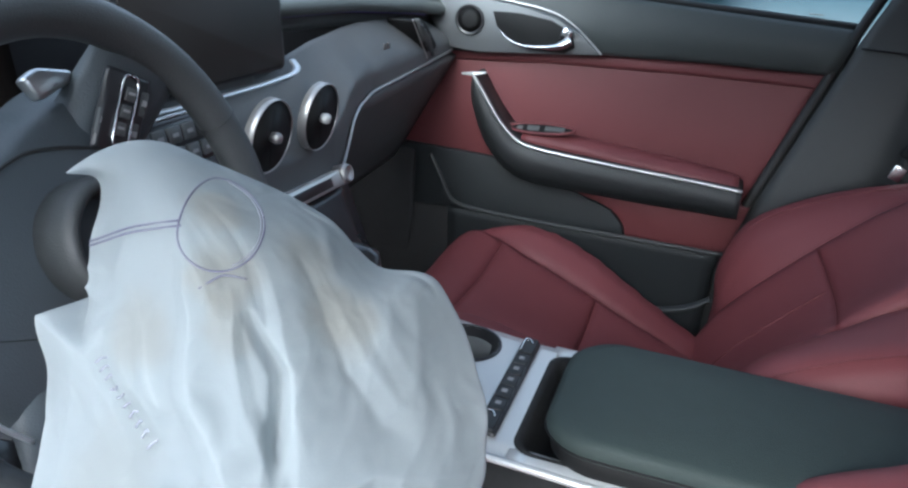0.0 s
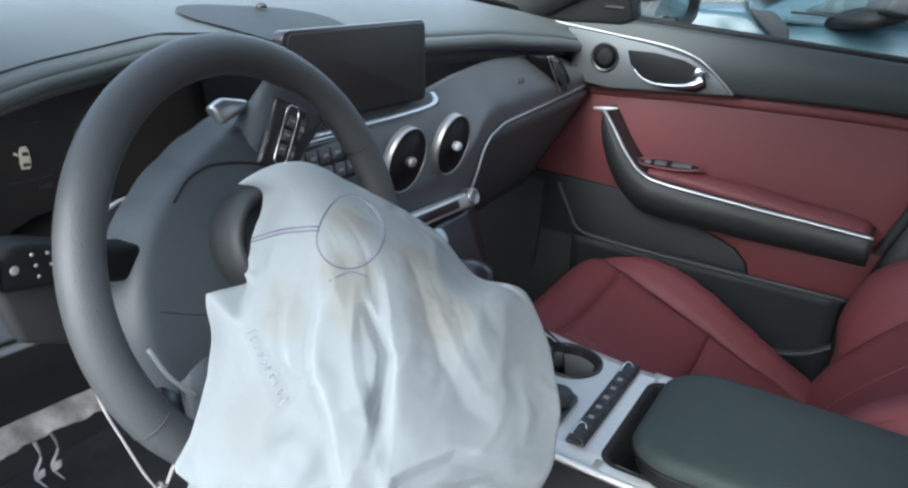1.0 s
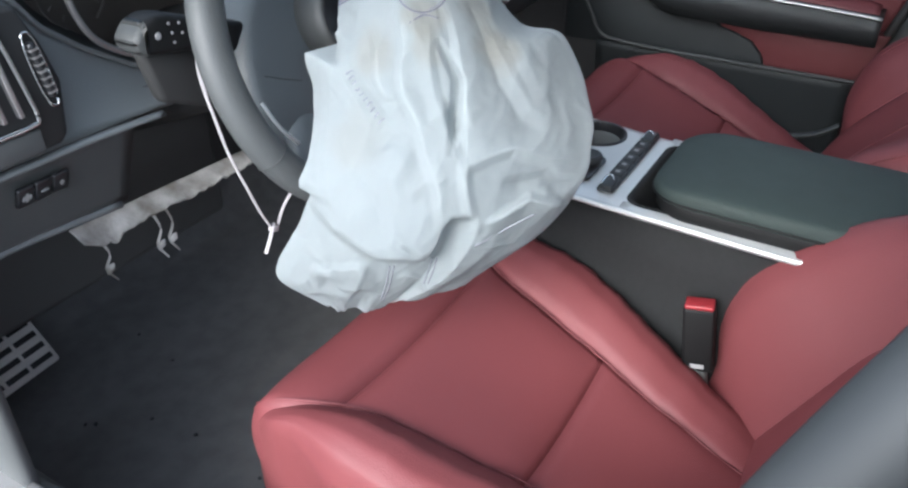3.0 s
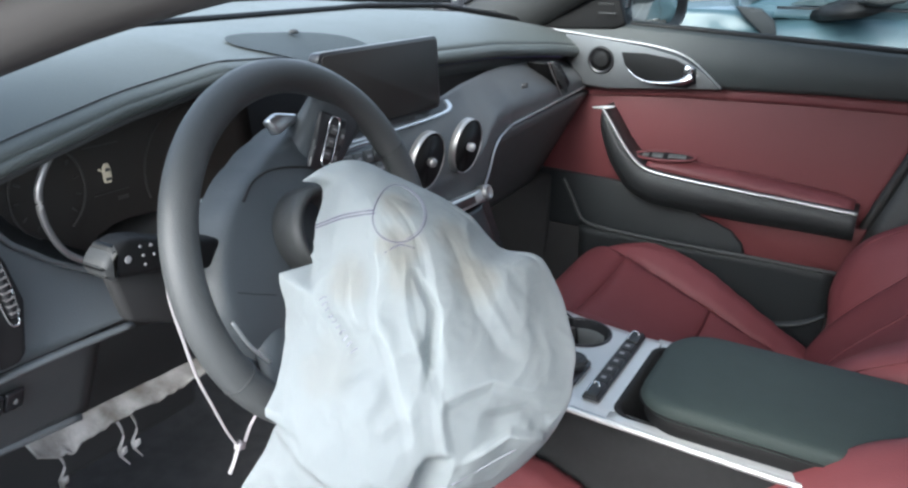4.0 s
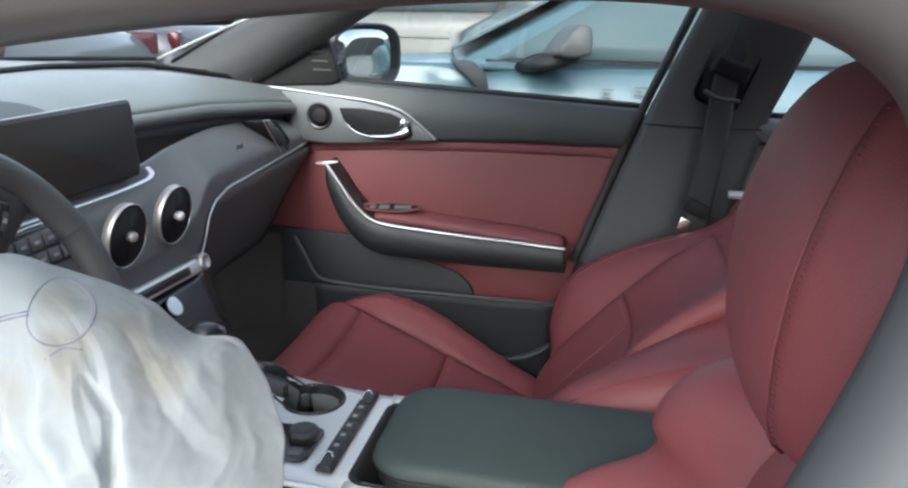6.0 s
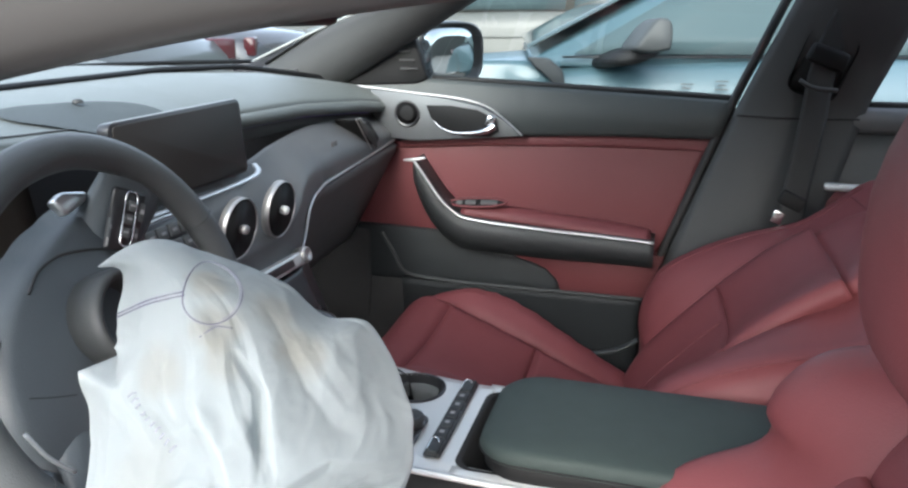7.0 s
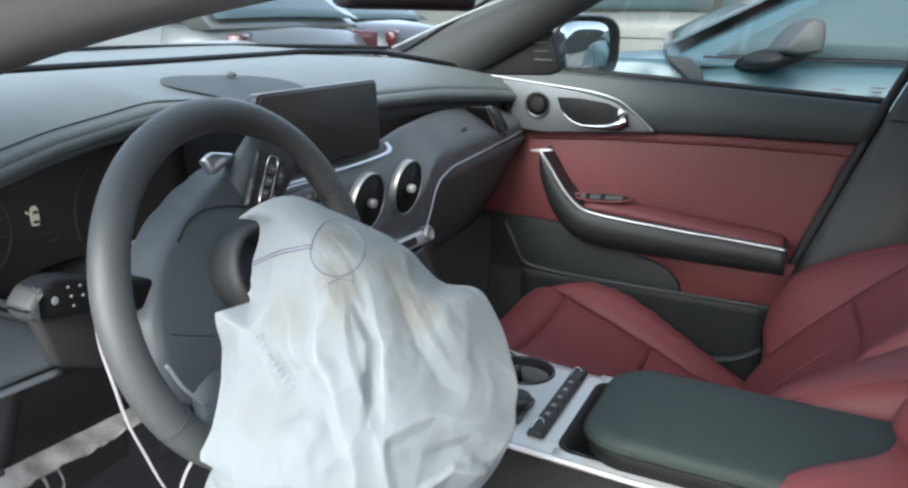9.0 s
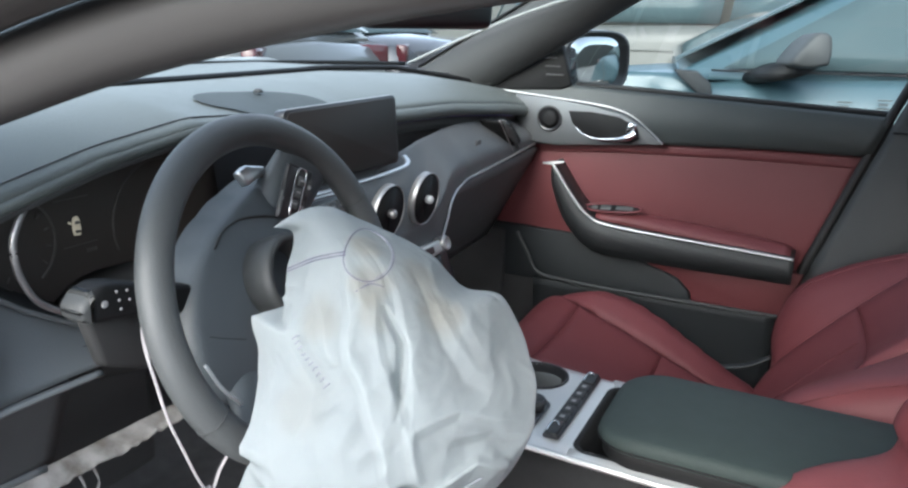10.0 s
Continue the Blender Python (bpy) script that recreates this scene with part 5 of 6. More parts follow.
part("grip", loft([[(0.335 + 0.9 * r * math.cos(a), 0.185 + dy + 1.2 * r * math.sin(a), z) for a in np.linspace(0, 2 * math.pi, 21)[:-1]] for r, dy, z in ((0.017, 0, 0.665), (0.022, 0, 0.69), (0.026, -0.004, 0.715), (0.022, -0.006, 0.735), (0.008, -0.006, 0.742))]), GLOSS, shifter)

armrest = thing("armrest_lid", "padded dark green-black armrest lid with a rounded front", "armrest")


def lid_outline(s, r):
    return [(0.349 + (x - 0.349) * s, -0.28 + (y + 0.28) * s) for x, y in rounded(0.248, 0.450, -0.53, -0.046, r, 8)]


part("lid_pad", loft([[(x, y, z + 0.006 * math.sin((y + 0.53) * 5)) for x, y in lid_outline(s, 0.052)] for s, z in ((0.965, 0.610), (0.993, 0.612), (1.0, 0.618), (0.992, 0.6255), (0.965, 0.630), (0.9, 0.632), (0.6, 0.634), (0.3, 0.635), (0.02, 0.635))]), LID, armrest)
part("lid_base", loft([[(x, y, z) for x, y in lid_outline(s, 0.050)] for s, z in ((0.86, 0.56), (0.92, 0.585), (0.972, 0.6), (0.975, 0.617), (0.95, 0.62))]), SAIL, armrest, "black lower shell of the lid")
part("lid_seam", tube([(x, y, 0.615 + 0.006 * math.sin((y + 0.53) * 5)) for x, y in lid_outline(1.0005, 0.052)], 0.0012, smooth=False, sides=6), SAIL, armrest)


# ---- seats ----
def make_seat(label, back_line, crest_line, head_at, broad=1.0, inner_drop=0.0):
    seat = thing("car_seat", label, "car seat", group="front seats")
    cush = smooth_path([(0, 0.20, 0.33), (0, 0.238, 0.38), (0, 0.245, 0.45), (0, 0.215, 0.503), (0, 0.13, 0.506), (0, -0.06, 0.448), (0, -0.27, 0.375), (0, -0.38, 0.345)], 140)
    taper = [(-0.3, 0.075), (-0.2, 0.085), (-0.1, 0.098), (0.0, 0.120), (0.10, 0.140), (0.16, 0.168), (0.19, 0.183), (0.25, 0.19)]
    ys = np.array([p.y for p in cush])
    first = int(np.argmax(ys))

    def at_y(y):
        return first + int(np.argmin(np.abs(ys[first:] - y)))

    def cushion(i0, i1):
        def f(u, v):
            s = i0 + (i1 - i0) * v
            k = min(int(s), 139)
            p = cush[k].lerp(cush[k + 1], s - k)
            a = 2 * u - 1
            return (a * interp(taper, p.y), p.y, p.z + 0.014 * a * a)
        return f

    cuts = [0, at_y(0.135), at_y(-0.05), 140]
    for a, b in zip(cuts, cuts[1:]):
        part("cushion_panel", sheet(cushion(a, b), 24, 24, 0.03, 0.010, 6, True), RED, seat, "")
    for side in (-1, 1):
        def bolster(u, v, side=side):
            y = 0.240 - 0.578 * v
            zc = cush[at_y(min(y, 0.238))].z
            h = interp([(-0.35, 0.012), (-0.25, 0.014), (-0.12, 0.032), (-0.03, 0.044), (0.05, 0.046), (0.11, 0.034), (0.16, 0.012), (0.19, 0.003), (0.24, -0.002)], y)
            x, z = interp([(0.0, (0.155, 0.004)), (0.12, (0.168, h * 0.5)), (0.28, (0.195, h * 0.95)), (0.42, (0.218, h)), (0.56, (0.236, h * 0.7)), (0.68, (0.243, -0.01)), (0.82, (0.238, -0.06)), (1.0, (0.225, -0.16))], u)
            drop = 0.03 * max(0.0, (y - 0.15) / 0.07) ** 2
            x = interp(taper, y) - 0.005 + (x - 0.155) * interp([(-0.25, 0.87), (-0.1, 1.1), (0.02, 1.25), (0.10, 1.03), (0.16, 0.50), (0.222, 0.15), (0.24, 0.07)], y)
            return (side * x, y, zc + z - drop * u)
        f = bolster if side > 0 else (lambda u, v, g=bolster: g(1 - u, v))
        part("cushion_bolster", sheet(f, 28, 40, 0.03, 0.006, 8, True), RED, seat)
        part("piping", tube([Vector(bolster(0.02, v)) + Vector((0, 0, 0.001)) for v in np.linspace(0.02, 0.98, 20)], 0.0012, 60, 6), THREAD, seat)
    part("seat_base", box(-0.21, 0.21, -0.3, 0.17, 0.22, 0.345, 0.03), BLACK, seat, "black plastic seat base")
    part("side_valance", loft([[(-0.268, y, z) for y, z in ((0.16, 0.40), (0.17, 0.30), (-0.2, 0.27), (-0.34, 0.36), (-0.28, 0.44))], [(-0.245, y, z) for y, z in ((0.16, 0.40), (0.17, 0.30), (-0.2, 0.27), (-0.34, 0.36), (-0.28, 0.44))]]), BLACK, seat)

    curl, lift, narrow, inward = (0.020, 0.018, 0.84, 0.024) if broad > 1 else (0.012, 0.0, 1.0, 0.0)
    back = smooth_path([(0, y, z) for y, z in back_line], 120)
    crest = smooth_path([(0, y, z) for y, z in crest_line], 120)

    def normal(i):
        d = back[min(i + 1, 120)] - back[max(i - 1, 0)]
        return Vector((0, d.z, -d.y)).normalized()

    def backrest(i0, i1, w0, w1):
        def f(u, v):
            s = i0 + (i1 - i0) * v
            k = min(int(s), 119)
            p = back[k].lerp(back[k + 1], s - k)
            a = 2 * u - 1
            fade = min(1.0, max(0.0, (92 - s) / 40))
            q = p + normal(k) * (fade * (lift + curl * a * a) + (1 - fade) * 0.012 * a * a - 0.012 * abs(a) ** 5 * (1 if i0 > 60 else 0))
            return (broad * narrow * a * (w0 + (w1 - w0) * v), q.y, q.z)
        return f

    cuts = [0, 38, 66, 120]
    for k, (a, b) in enumerate(zip(cuts, cuts[1:])):
        part("back_panel", sheet(backrest(a, b, (0.15, 0.15, 0.152)[k], (0.15, 0.152, 0.165)[k]), 24, 24, 0.03, 0.008, 8, True), RED, seat)
    part("back_seam", tube([Vector(backrest(0, 38, 0.15, 0.15)(0.5, v)) + normal(20) * 0.0005 for v in np.linspace(0.3, 0.98, 8)], 0.0012, 20, 6), THREAD, seat)
    for side in (-1, 1):
        def wing(u, v, side=side):
            k = int(0.95 * v * 119)
            p, n, c = back[k], normal(k), crest[int(v * 120)]
            wide = interp([(0.0, 0.0), (0.35, 0.006), (0.62, -0.002), (0.8, 0.0), (0.92, -0.012), (1.0, -0.04)], v)
            x, g = interp([(0.0, (0.115, -0.04)), (0.10, (0.13, 0.18)), (0.22, (0.155, 0.52)), (0.34, (0.182, 0.83)), (0.45, (0.207, 0.98)), (0.53, (0.223, 1.0)), (0.61, (0.238, 0.94)), (0.70, (0.252, 0.75)), (0.80, (0.262, 0.38)), (0.89, (0.266, -0.2)), (1.0, (0.25, -0.8))], u)
            x -= inward * max(0.0, 1 - u / 0.53)
            q = p.lerp(c, g) if u < 0.53 else c - n * 0.10 * (1 - g)
            return (side * broad * (x + wide), q.y, q.z - (inner_drop * min(1.0, 1.6 * v) * max(0.0, g) if side < 0 else 0.0))
        f = wing if side > 0 else (lambda u, v, g=wing: g(1 - u, v))
        part("back_bolster", sheet(f, 30, 48, 0.02, 0.006, 8, True), RED, seat)
        if broad > 1:
            part("bolster_seam", tube([Vector(wing(0.62, v)) + normal(int(112 * v)) * 0.0008 for v in np.linspace(0.2, 0.66, 20)], 0.0011, 60, 6), THREAD, seat)
        if side > 0 and broad > 1:
            part("bolster_seam", tube([Vector(wing(0.44, v)) + normal(int(112 * v)) * 0.0006 for v in np.linspace(0.3, 0.80, 20)], 0.0011, 60, 6), THREAD, seat)
            part("shoulder_seam", tube([Vector(wing(u, 0.76)) + normal(85) * 0.001 for u in np.linspace(0.08, 0.62, 14)], 0.0013, 30, 6), THREAD, seat)
        part("post", tube([head_at @ Vector((side * 0.06, -0.03, -0.16)), head_at @ Vector((side * 0.06, 0.0, 0.0))], 0.006, 4, 10), CHROME, seat)
    part("back_shell", sheet(lambda u, v: (-(2 * u - 1) * 0.245, back[int(v * 100)].y - 0.10 + 0.03 * abs(2 * u - 1) ** 3, back[int(v * 100)].z - 0.05 + 0.01 * v), 20, 24, 0.02, flip=True), BLACK, seat, "black seat back shell")

    # head restraint
    def head(z):
        return interp([(-0.118, (0.06, 0.018)), (-0.112, (0.088, 0.034)), (-0.10, (0.106, 0.048)), (-0.08, (0.118, 0.058)), (-0.04, (0.128, 0.066)), (0.0, (0.132, 0.068)), (0.04, (0.130, 0.063)), (0.07, (0.122, 0.054)), (0.095, (0.105, 0.041)), (0.110, (0.082, 0.027)), (0.118, (0.05, 0.014))], z)
    rings = []
    for z in (-0.118, -0.115, -0.11, -0.10, -0.09, -0.075, -0.055, -0.03, 0.0, 0.03, 0.055, 0.075, 0.09, 0.10, 0.108, 0.114, 0.118):
        w, d = head(z)
        rings.append([head_at @ Vector((w * math.copysign(abs(math.cos(a)) ** 0.72, math.cos(a)), d * math.copysign(abs(math.sin(a)) ** 0.72, math.sin(a)), z)) for a in np.linspace(0, 2 * math.pi, 41)[:-1]])
    hr = part("head_restraint", loft(rings), RED, seat)
    for side in (-1, 1):
        loop = []
        for z in np.linspace(-0.112, 0.114, 22):
            w, d = head(z)
            loop.append(head_at @ (Vector((side * w * 0.70, d * 0.90, z)) if side < 0 else Vector((w * 0.97, d * 0.40, z))))
        part("piping", tube(loop, 0.0011, 50, 8), THREAD, hr, "dark piping")
        if side < 0:
            ticks = []
            row = smooth_path(loop, 60)
            for p, q in zip(row[3:-3], row[4:-2]):
                across = (q - p).cross(head_at.to_3x3() @ Vector((-0.6, 0.8, 0))).normalized()
                mid = (p + q) / 2
                ticks.append(tube([mid + across * 0.0022, mid + across * 0.0048], 0.00045, 2, 5, smooth=False))
            part("stitching", joined(*ticks), THREAD, hr, "short dark red stitches along the seam")
    return seat


random.seed(2)
passenger_seat = make_seat("red leather passenger seat with its back tipped far back", [(-0.235, 0.375), (-0.275, 0.455), (-0.368, 0.563), (-0.457, 0.652), (-0.535, 0.72), (-0.60, 0.765), (-0.65, 0.775), (-0.685, 0.75)], [(-0.232, 0.385), (-0.238, 0.44), (-0.234, 0.505), (-0.265, 0.59), (-0.335, 0.643), (-0.42, 0.682), (-0.50, 0.708), (-0.555, 0.745), (-0.60, 0.785), (-0.64, 0.80), (-0.68, 0.765)], pose(0, -0.71, 0.895, 26, 0, 0), 1.09, 0.04)
part("side_lever", tube([(0.266, -0.10, 0.385), (0.268, -0.155, 0.390), (0.268, -0.20, 0.405), (0.266, -0.235, 0.43)], [0.006, 0.010, 0.012, 0.010], 20, 10, flat=0.5), TRIM, passenger_seat, "black plastic seat lever")
passenger_seat.matrix_basis = pose(0.764, 0.03, 0.022)
driver_seat = make_seat("red leather driver's seat below the hanging airbag", [(-0.222, 0.37), (-0.262, 0.455), (-0.312, 0.56), (-0.362, 0.66), (-0.415, 0.745), (-0.455, 0.80), (-0.49, 0.825), (-0.53, 0.80)], [(-0.14, 0.38), (-0.155, 0.433), (-0.151, 0.505), (-0.175, 0.573), (-0.227, 0.622), (-0.276, 0.660), (-0.33, 0.690), (-0.345, 0.715), (-0.338, 0.735), (-0.35, 0.768), (-0.378, 0.797), (-0.417, 0.814), (-0.452, 0.82), (-0.50, 0.80)], pose(0, -0.428, 0.985, 6, 0, 0))
driver_seat.matrix_basis = pose(0.035, -0.01, -0.01)

buckle = thing("belt_buckle", "black seat belt buckle with a red button", "buckle")
buckle.matrix_basis = pose(0.212, -0.146, 0.500, -8, 0, 8)
part("buckle_body", box(-0.012, 0.012, -0.018, 0.018, -0.07, 0.020, 0.004), SAIL, buckle)
part("button", box(-0.0105, 0.0105, -0.0165, 0.0165, 0.0185, 0.0245, 0.002), BUCKLE_RED, buckle)
part("stem", tube([(0, 0, -0.04), (0, -0.005, -0.12)], 0.009, 4, 8), BLACK, buckle)
part("tag", box(-0.0158, -0.0148, -0.008, 0.008, -0.062, -0.056), MARK, buckle)

# ---- passenger door ----
door = thing("door_1", "front passenger door with red trim and satin silver handle plate", "car door", kind="structure")
DX = 1.13


def rear_edge(z):
    return interp([(0.2, -0.10), (0.505, -0.206), (0.63, -0.248), (0.94, -0.356), (1.2, -0.46)], z)


def door_panel(z0, z1, front, bulge, x=DX):
    def f(u, v):
        z0u = z0(u) if callable(z0) else z0
        z1u = z1(u) if callable(z1) else z1
        z = z0u + (z1u - z0u) * v
        y = rear_edge(z) + (front - rear_edge(z)) * u
        return (x - bulge * math.sin(math.pi * (0.15 + 0.8 * v)), y, z)
    return f


RED_TOP = [(0.0, 0.858), (0.25, 0.856), (0.5, 0.848), (0.7, 0.835), (1.0, 0.815)]
part("upper_trim", sheet(door_panel(lambda u: interp(RED_TOP, u) + 0.002, lambda u: 0.937 + 0.03 * min(1.0, u * 1.3) - 0.02 * max(0, u - 0.8), 0.50, 0.016, DX), 40, 12, 0.03, flip=True), DOOR_TOP, door, "charcoal upper door trim")
part("door_core", prism([(0.62, 0.2), (0.62, 0.93), (0.45, 0.945), (-0.36, 0.925), (-0.30, 0.70), (-0.15, 0.25), (-0.12, 0.2)], "x", 1.142, 1.19, 0.004), PAINT, door)
part("waist_seal", tube([(1.14, y, 0.941 + 0.027 * (y + 0.36) / 0.62) for y in np.linspace(-0.36, 0.27, 10)], 0.006, 30, 8), RUBBER, door)
part("red_panel", sheet(door_panel(0.60, lambda u: interp(RED_TOP, u), 0.60, 0.014, DX + 0.012), 40, 20, 0.03, 0.006, 10, True), RED_DOOR, door, "red padded door panel")
part("red_roll", sheet(lambda u, v: (DX + 0.001 + 0.001 * v, rear_edge(0.85) + (0.42 - rear_edge(0.85)) * u, interp(RED_TOP, u * 0.78) - 0.024 * (1 - v)), 50, 10, 0.02, 0.006, 4, True), RED_DOOR, door)
part("lower_panel", sheet(door_panel(0.20, 0.515, 0.62, 0.02, DX), 40, 16, 0.03, flip=True), KICK, door, "black lower door panel")
part("map_pocket", sheet(lambda u, v: (DX - 0.03 - 0.02 * v ** 2, -0.20 + 0.53 * u, 0.33 + 0.19 * v), 24, 10, 0.012, flip=True), DOOR_LOW, door)
part("pocket_lip", tube([(1.08, -0.215, 0.523), (1.078, -0.044, 0.524), (1.078, 0.15, 0.524), (1.08, 0.259, 0.527), (1.08, 0.32, 0.537), (1.08, 0.347, 0.582), (1.08, 0.374, 0.627)], 0.0045, 60, 8), TRIM, door)
part("lower_red", prism([(-0.245, 0.61), (-0.216, 0.505), (-0.03, 0.505), (-0.02, 0.535), (0.005, 0.56), (0.04, 0.573), (0.075, 0.582), (0.08, 0.61)], "x", DX - 0.012, DX + 0.02, 0.004), RED_DOOR, door)
part("dark_mid", prism([(-0.027, 0.505), (-0.017, 0.535), (0.008, 0.559), (0.04, 0.571), (0.08, 0.582), (0.11, 0.625), (0.48, 0.635), (0.48, 0.505)], "x", DX - 0.010, DX + 0.02, 0.003), DOOR_LOW, door)
PULL = [(1.066, 0.291, 0.797), (1.066, 0.268, 0.766), (1.064, 0.232, 0.718), (1.064, 0.196, 0.686), (1.064, 0.15, 0.674), (1.064, 0.0, 0.664), (1.066, -0.12, 0.658), (1.066, -0.222, 0.652)]
part("pull_trim", tube(PULL, 0.0040, 90, 10, flat=0.8), SATIN, door, "bright satin chrome strip along the armrest")
part("pull_cap", tube([(1.072, 0.316, 0.796), (1.066, 0.291, 0.799), (1.070, 0.266, 0.803)], [0.002, 0.0042, 0.002], 12, 8), SILVER, door)
line = smooth_path(PULL, 60)
rings = []
for i, p in enumerate(line):
    t = i / 60
    h = interp([(0.0, 0.004), (0.14, 0.03), (0.286, 0.052), (0.43, 0.066), (0.57, 0.070), (1.0, 0.055)], t)
    w = min(1.0, t / 0.57)
    down = Vector((0, 0.95 * (1 - w), -(0.2 + 0.8 * w))).normalized()
    c = p + Vector((0.004, 0, 0))
    rings.append([c + Vector((-0.003, 0, 0)), c + down * h * 0.5 + Vector((-0.006, 0, 0)), c + down * h + Vector((0.004, 0, 0)), c + down * h * 1.02 + Vector((0.075, 0, 0)), c + Vector((0.075, 0, 0.004)), c + Vector((0.006, 0, 0.003))])
part("armrest_body", loft(rings), ARM_BLACK, door, "black armrest under the chrome strip")
part("armrest_pad", sheet(lambda u, v: (1.072 + 0.06 * v, 0.19 - 0.405 * u, 0.690 - 0.034 * u + 0.012 * math.sin(math.pi * v) + 0.01 * v), 30, 10, 0.03, 0.006, 6), RED_DOOR, door, "red armrest pad")
oval = [(0.062 * math.cos(t), 0.0125 * math.sin(t)) for t in np.linspace(0, 2 * math.pi, 33)[:-1]]
SW = pose(1.092, 0.155, 0.7065, -32, 4, 87)
sw = part("window_switch", moved(prism(oval, "z", -0.006, 0.0005, 0.001), SW), SAIL, door, "dark oval window switch recess")
part("switch_rim", tube([SW @ Vector((1.04 * x, 1.1 * y, 0.001)) for x, y in oval + oval[:1]], 0.0028, smooth=False, sides=8), RED_DOOR, sw)
part("switch_key", moved(box(-0.019, 0.019, -0.006, 0.006, 0.0, 0.003, 0.001), SW @ pose(-0.026, 0, 0)), BLACK, sw)
part("switch_key", moved(box(-0.012, 0.012, -0.006, 0.006, 0.0, 0.004, 0.002), SW @ pose(0.016, 0, 0)), BLACK, sw)
part("switch_key", moved(box(-0.007, 0.007, -0.005, 0.005, 0.0, 0.003, 0.0015), SW @ pose(0.042, 0, 0)), BLACK, sw)
PLATE = [(0.062, 0.853), (0.10, 0.885), (0.15, 0.912), (0.22, 0.926), (0.30, 0.936), (0.40, 0.944), (0.405, 0.90), (0.36, 0.838), (0.30, 0.834), (0.2, 0.842)]
plate = part("handle_plate", prism(PLATE, "x", 1.100, 1.125, 0.003), BRUSHED, door, "satin silver handle plate")
part("plate_line", tube([(1.099, y, z + 0.004) for y, z in ((0.062, 0.851), (0.09, 0.876), (0.13, 0.905), (0.17, 0.919), (0.22, 0.927), (0.30, 0.934), (0.40, 0.943), (0.475, 0.950))], 0.0017, 60, 8), SATIN, door)
part("tweeter", lathe([(0.026, -0.004), (0.0285, 0.0035), (0.026, 0.0045), (0.0235, 0.001), (0.0005, 0.0)], Matrix.Translation((1.099, 0.316, 0.893)) @ pose(0, 0, 0, 0, -90, 0), 32), GLOSS, plate, "round tweeter grille")
part("tweeter_mesh", lathe([(0.0232, 0.0012), (0.012, 0.003), (0.0005, 0.0034)], Matrix.Translation((1.099, 0.316, 0.893)) @ pose(0, 0, 0, 0, -90, 0), 28), SAIL, plate)
# no hollow here: a raised black outline gives the shade of the handle recess
part("handle_recess_shade", prism([(0.112, 0.862), (0.12, 0.888), (0.16, 0.906), (0.22, 0.913), (0.272, 0.912), (0.262, 0.886), (0.235, 0.862), (0.19, 0.850), (0.13, 0.850)], "x", 1.0975, 1.101, 0.001), SAIL, plate, "flat black piece painted as the shaded handle recess")
part("door_handle", tube([(1.096, 0.255, 0.880), (1.090, 0.235, 0.866), (1.086, 0.205, 0.858), (1.084, 0.16, 0.860), (1.084, 0.135, 0.866), (1.088, 0.118, 0.875)], [0.0015, 0.002, 0.003, 0.006, 0.011, 0.011], 40, 12, flat=0.75), CHROME, plate, "satin chrome door handle")
part("lock_knob", moved(box(-0.006, 0.006, -0.010, 0.010, -0.012, 0.012, 0.004), pose(1.090, 0.128, 0.885, 20, 0, 0)), CHROME, plate)
part("edge_seal", tube([(1.128, rear_edge(z) + 0.004, z) for z in np.linspace(0.3, 1.2, 12)], 0.009, 40, 8), RUBBER, door)
win = tagged(part("window_2", sheet(lambda u, v: (1.145 - 0.07 * v, 0.48 - 0.86 * u - 0.15 * v, 0.93 + 0.26 * v), 6, 6), PANE), "clear glass of the passenger door", "window", kind="structure")
win.visible_shadow = False

pillar_b = thing("centre_pillar", "dark grey centre pillar trim with a seat belt", "pillar", kind="structure")


def bp(u, v):
    z = 0.22 + 1.0 * v
    a = rear_edge(z) - 0.006
    b = interp([(0.2, -0.52), (0.69, -0.535), (0.78, -0.555), (0.94, -0.59), (1.2, -0.68)], z)
    return (1.118 - 0.05 * max(0, v - 0.7) / 0.3 - 0.022 * math.sin(math.pi * u), a + (b - a) * u, z)


part("pillar_cover", sheet(bp, 14, 40, 0.03), TRIM, pillar_b)
part("pillar_step", tube([Vector(bp(u, 0.69)) + Vector((-0.002, 0, 0)) for u in np.linspace(0.03, 0.97, 8)], 0.0018, 20, 6), SAIL, pillar_b)
belt = thing("seat_belt", "black seat belt webbing hanging on the centre pillar", "seat belt")
part("webbing", tube([(1.075, -0.56, 1.19), (1.07, -0.50, 1.03), (1.05, -0.485, 0.90), (1.04, -0.47, 0.76), (1.035, -0.46, 0.55), (1.04, -0.45, 0.40)], 0.025, 40, 8, flat=0.09, up=(1, 0.25, 0)), WEB, belt)
part("belt_guide", moved(box(-0.012, 0.012, -0.035, 0.035, -0.018, 0.018, 0.008), pose(1.068, -0.50, 1.025, 20, 0, 0)), SAIL, belt)
# solid black block in place of the cavity's shade behind the belt guide
part("guide_recess_shade", moved(box(-0.008, 0.008, -0.045, 0.045, -0.06, 0.06, 0.02, 3), pose(1.088, -0.495, 1.01, 18, 0, 0)), SAIL, pillar_b, "black block painted as the shaded hollow behind the belt guide")
part("guide_edge", tube([(1.052, -0.455, 0.985), (1.05, -0.48, 0.972), (1.05, -0.52, 0.968)], 0.004, 14, 8), TRIM, belt)
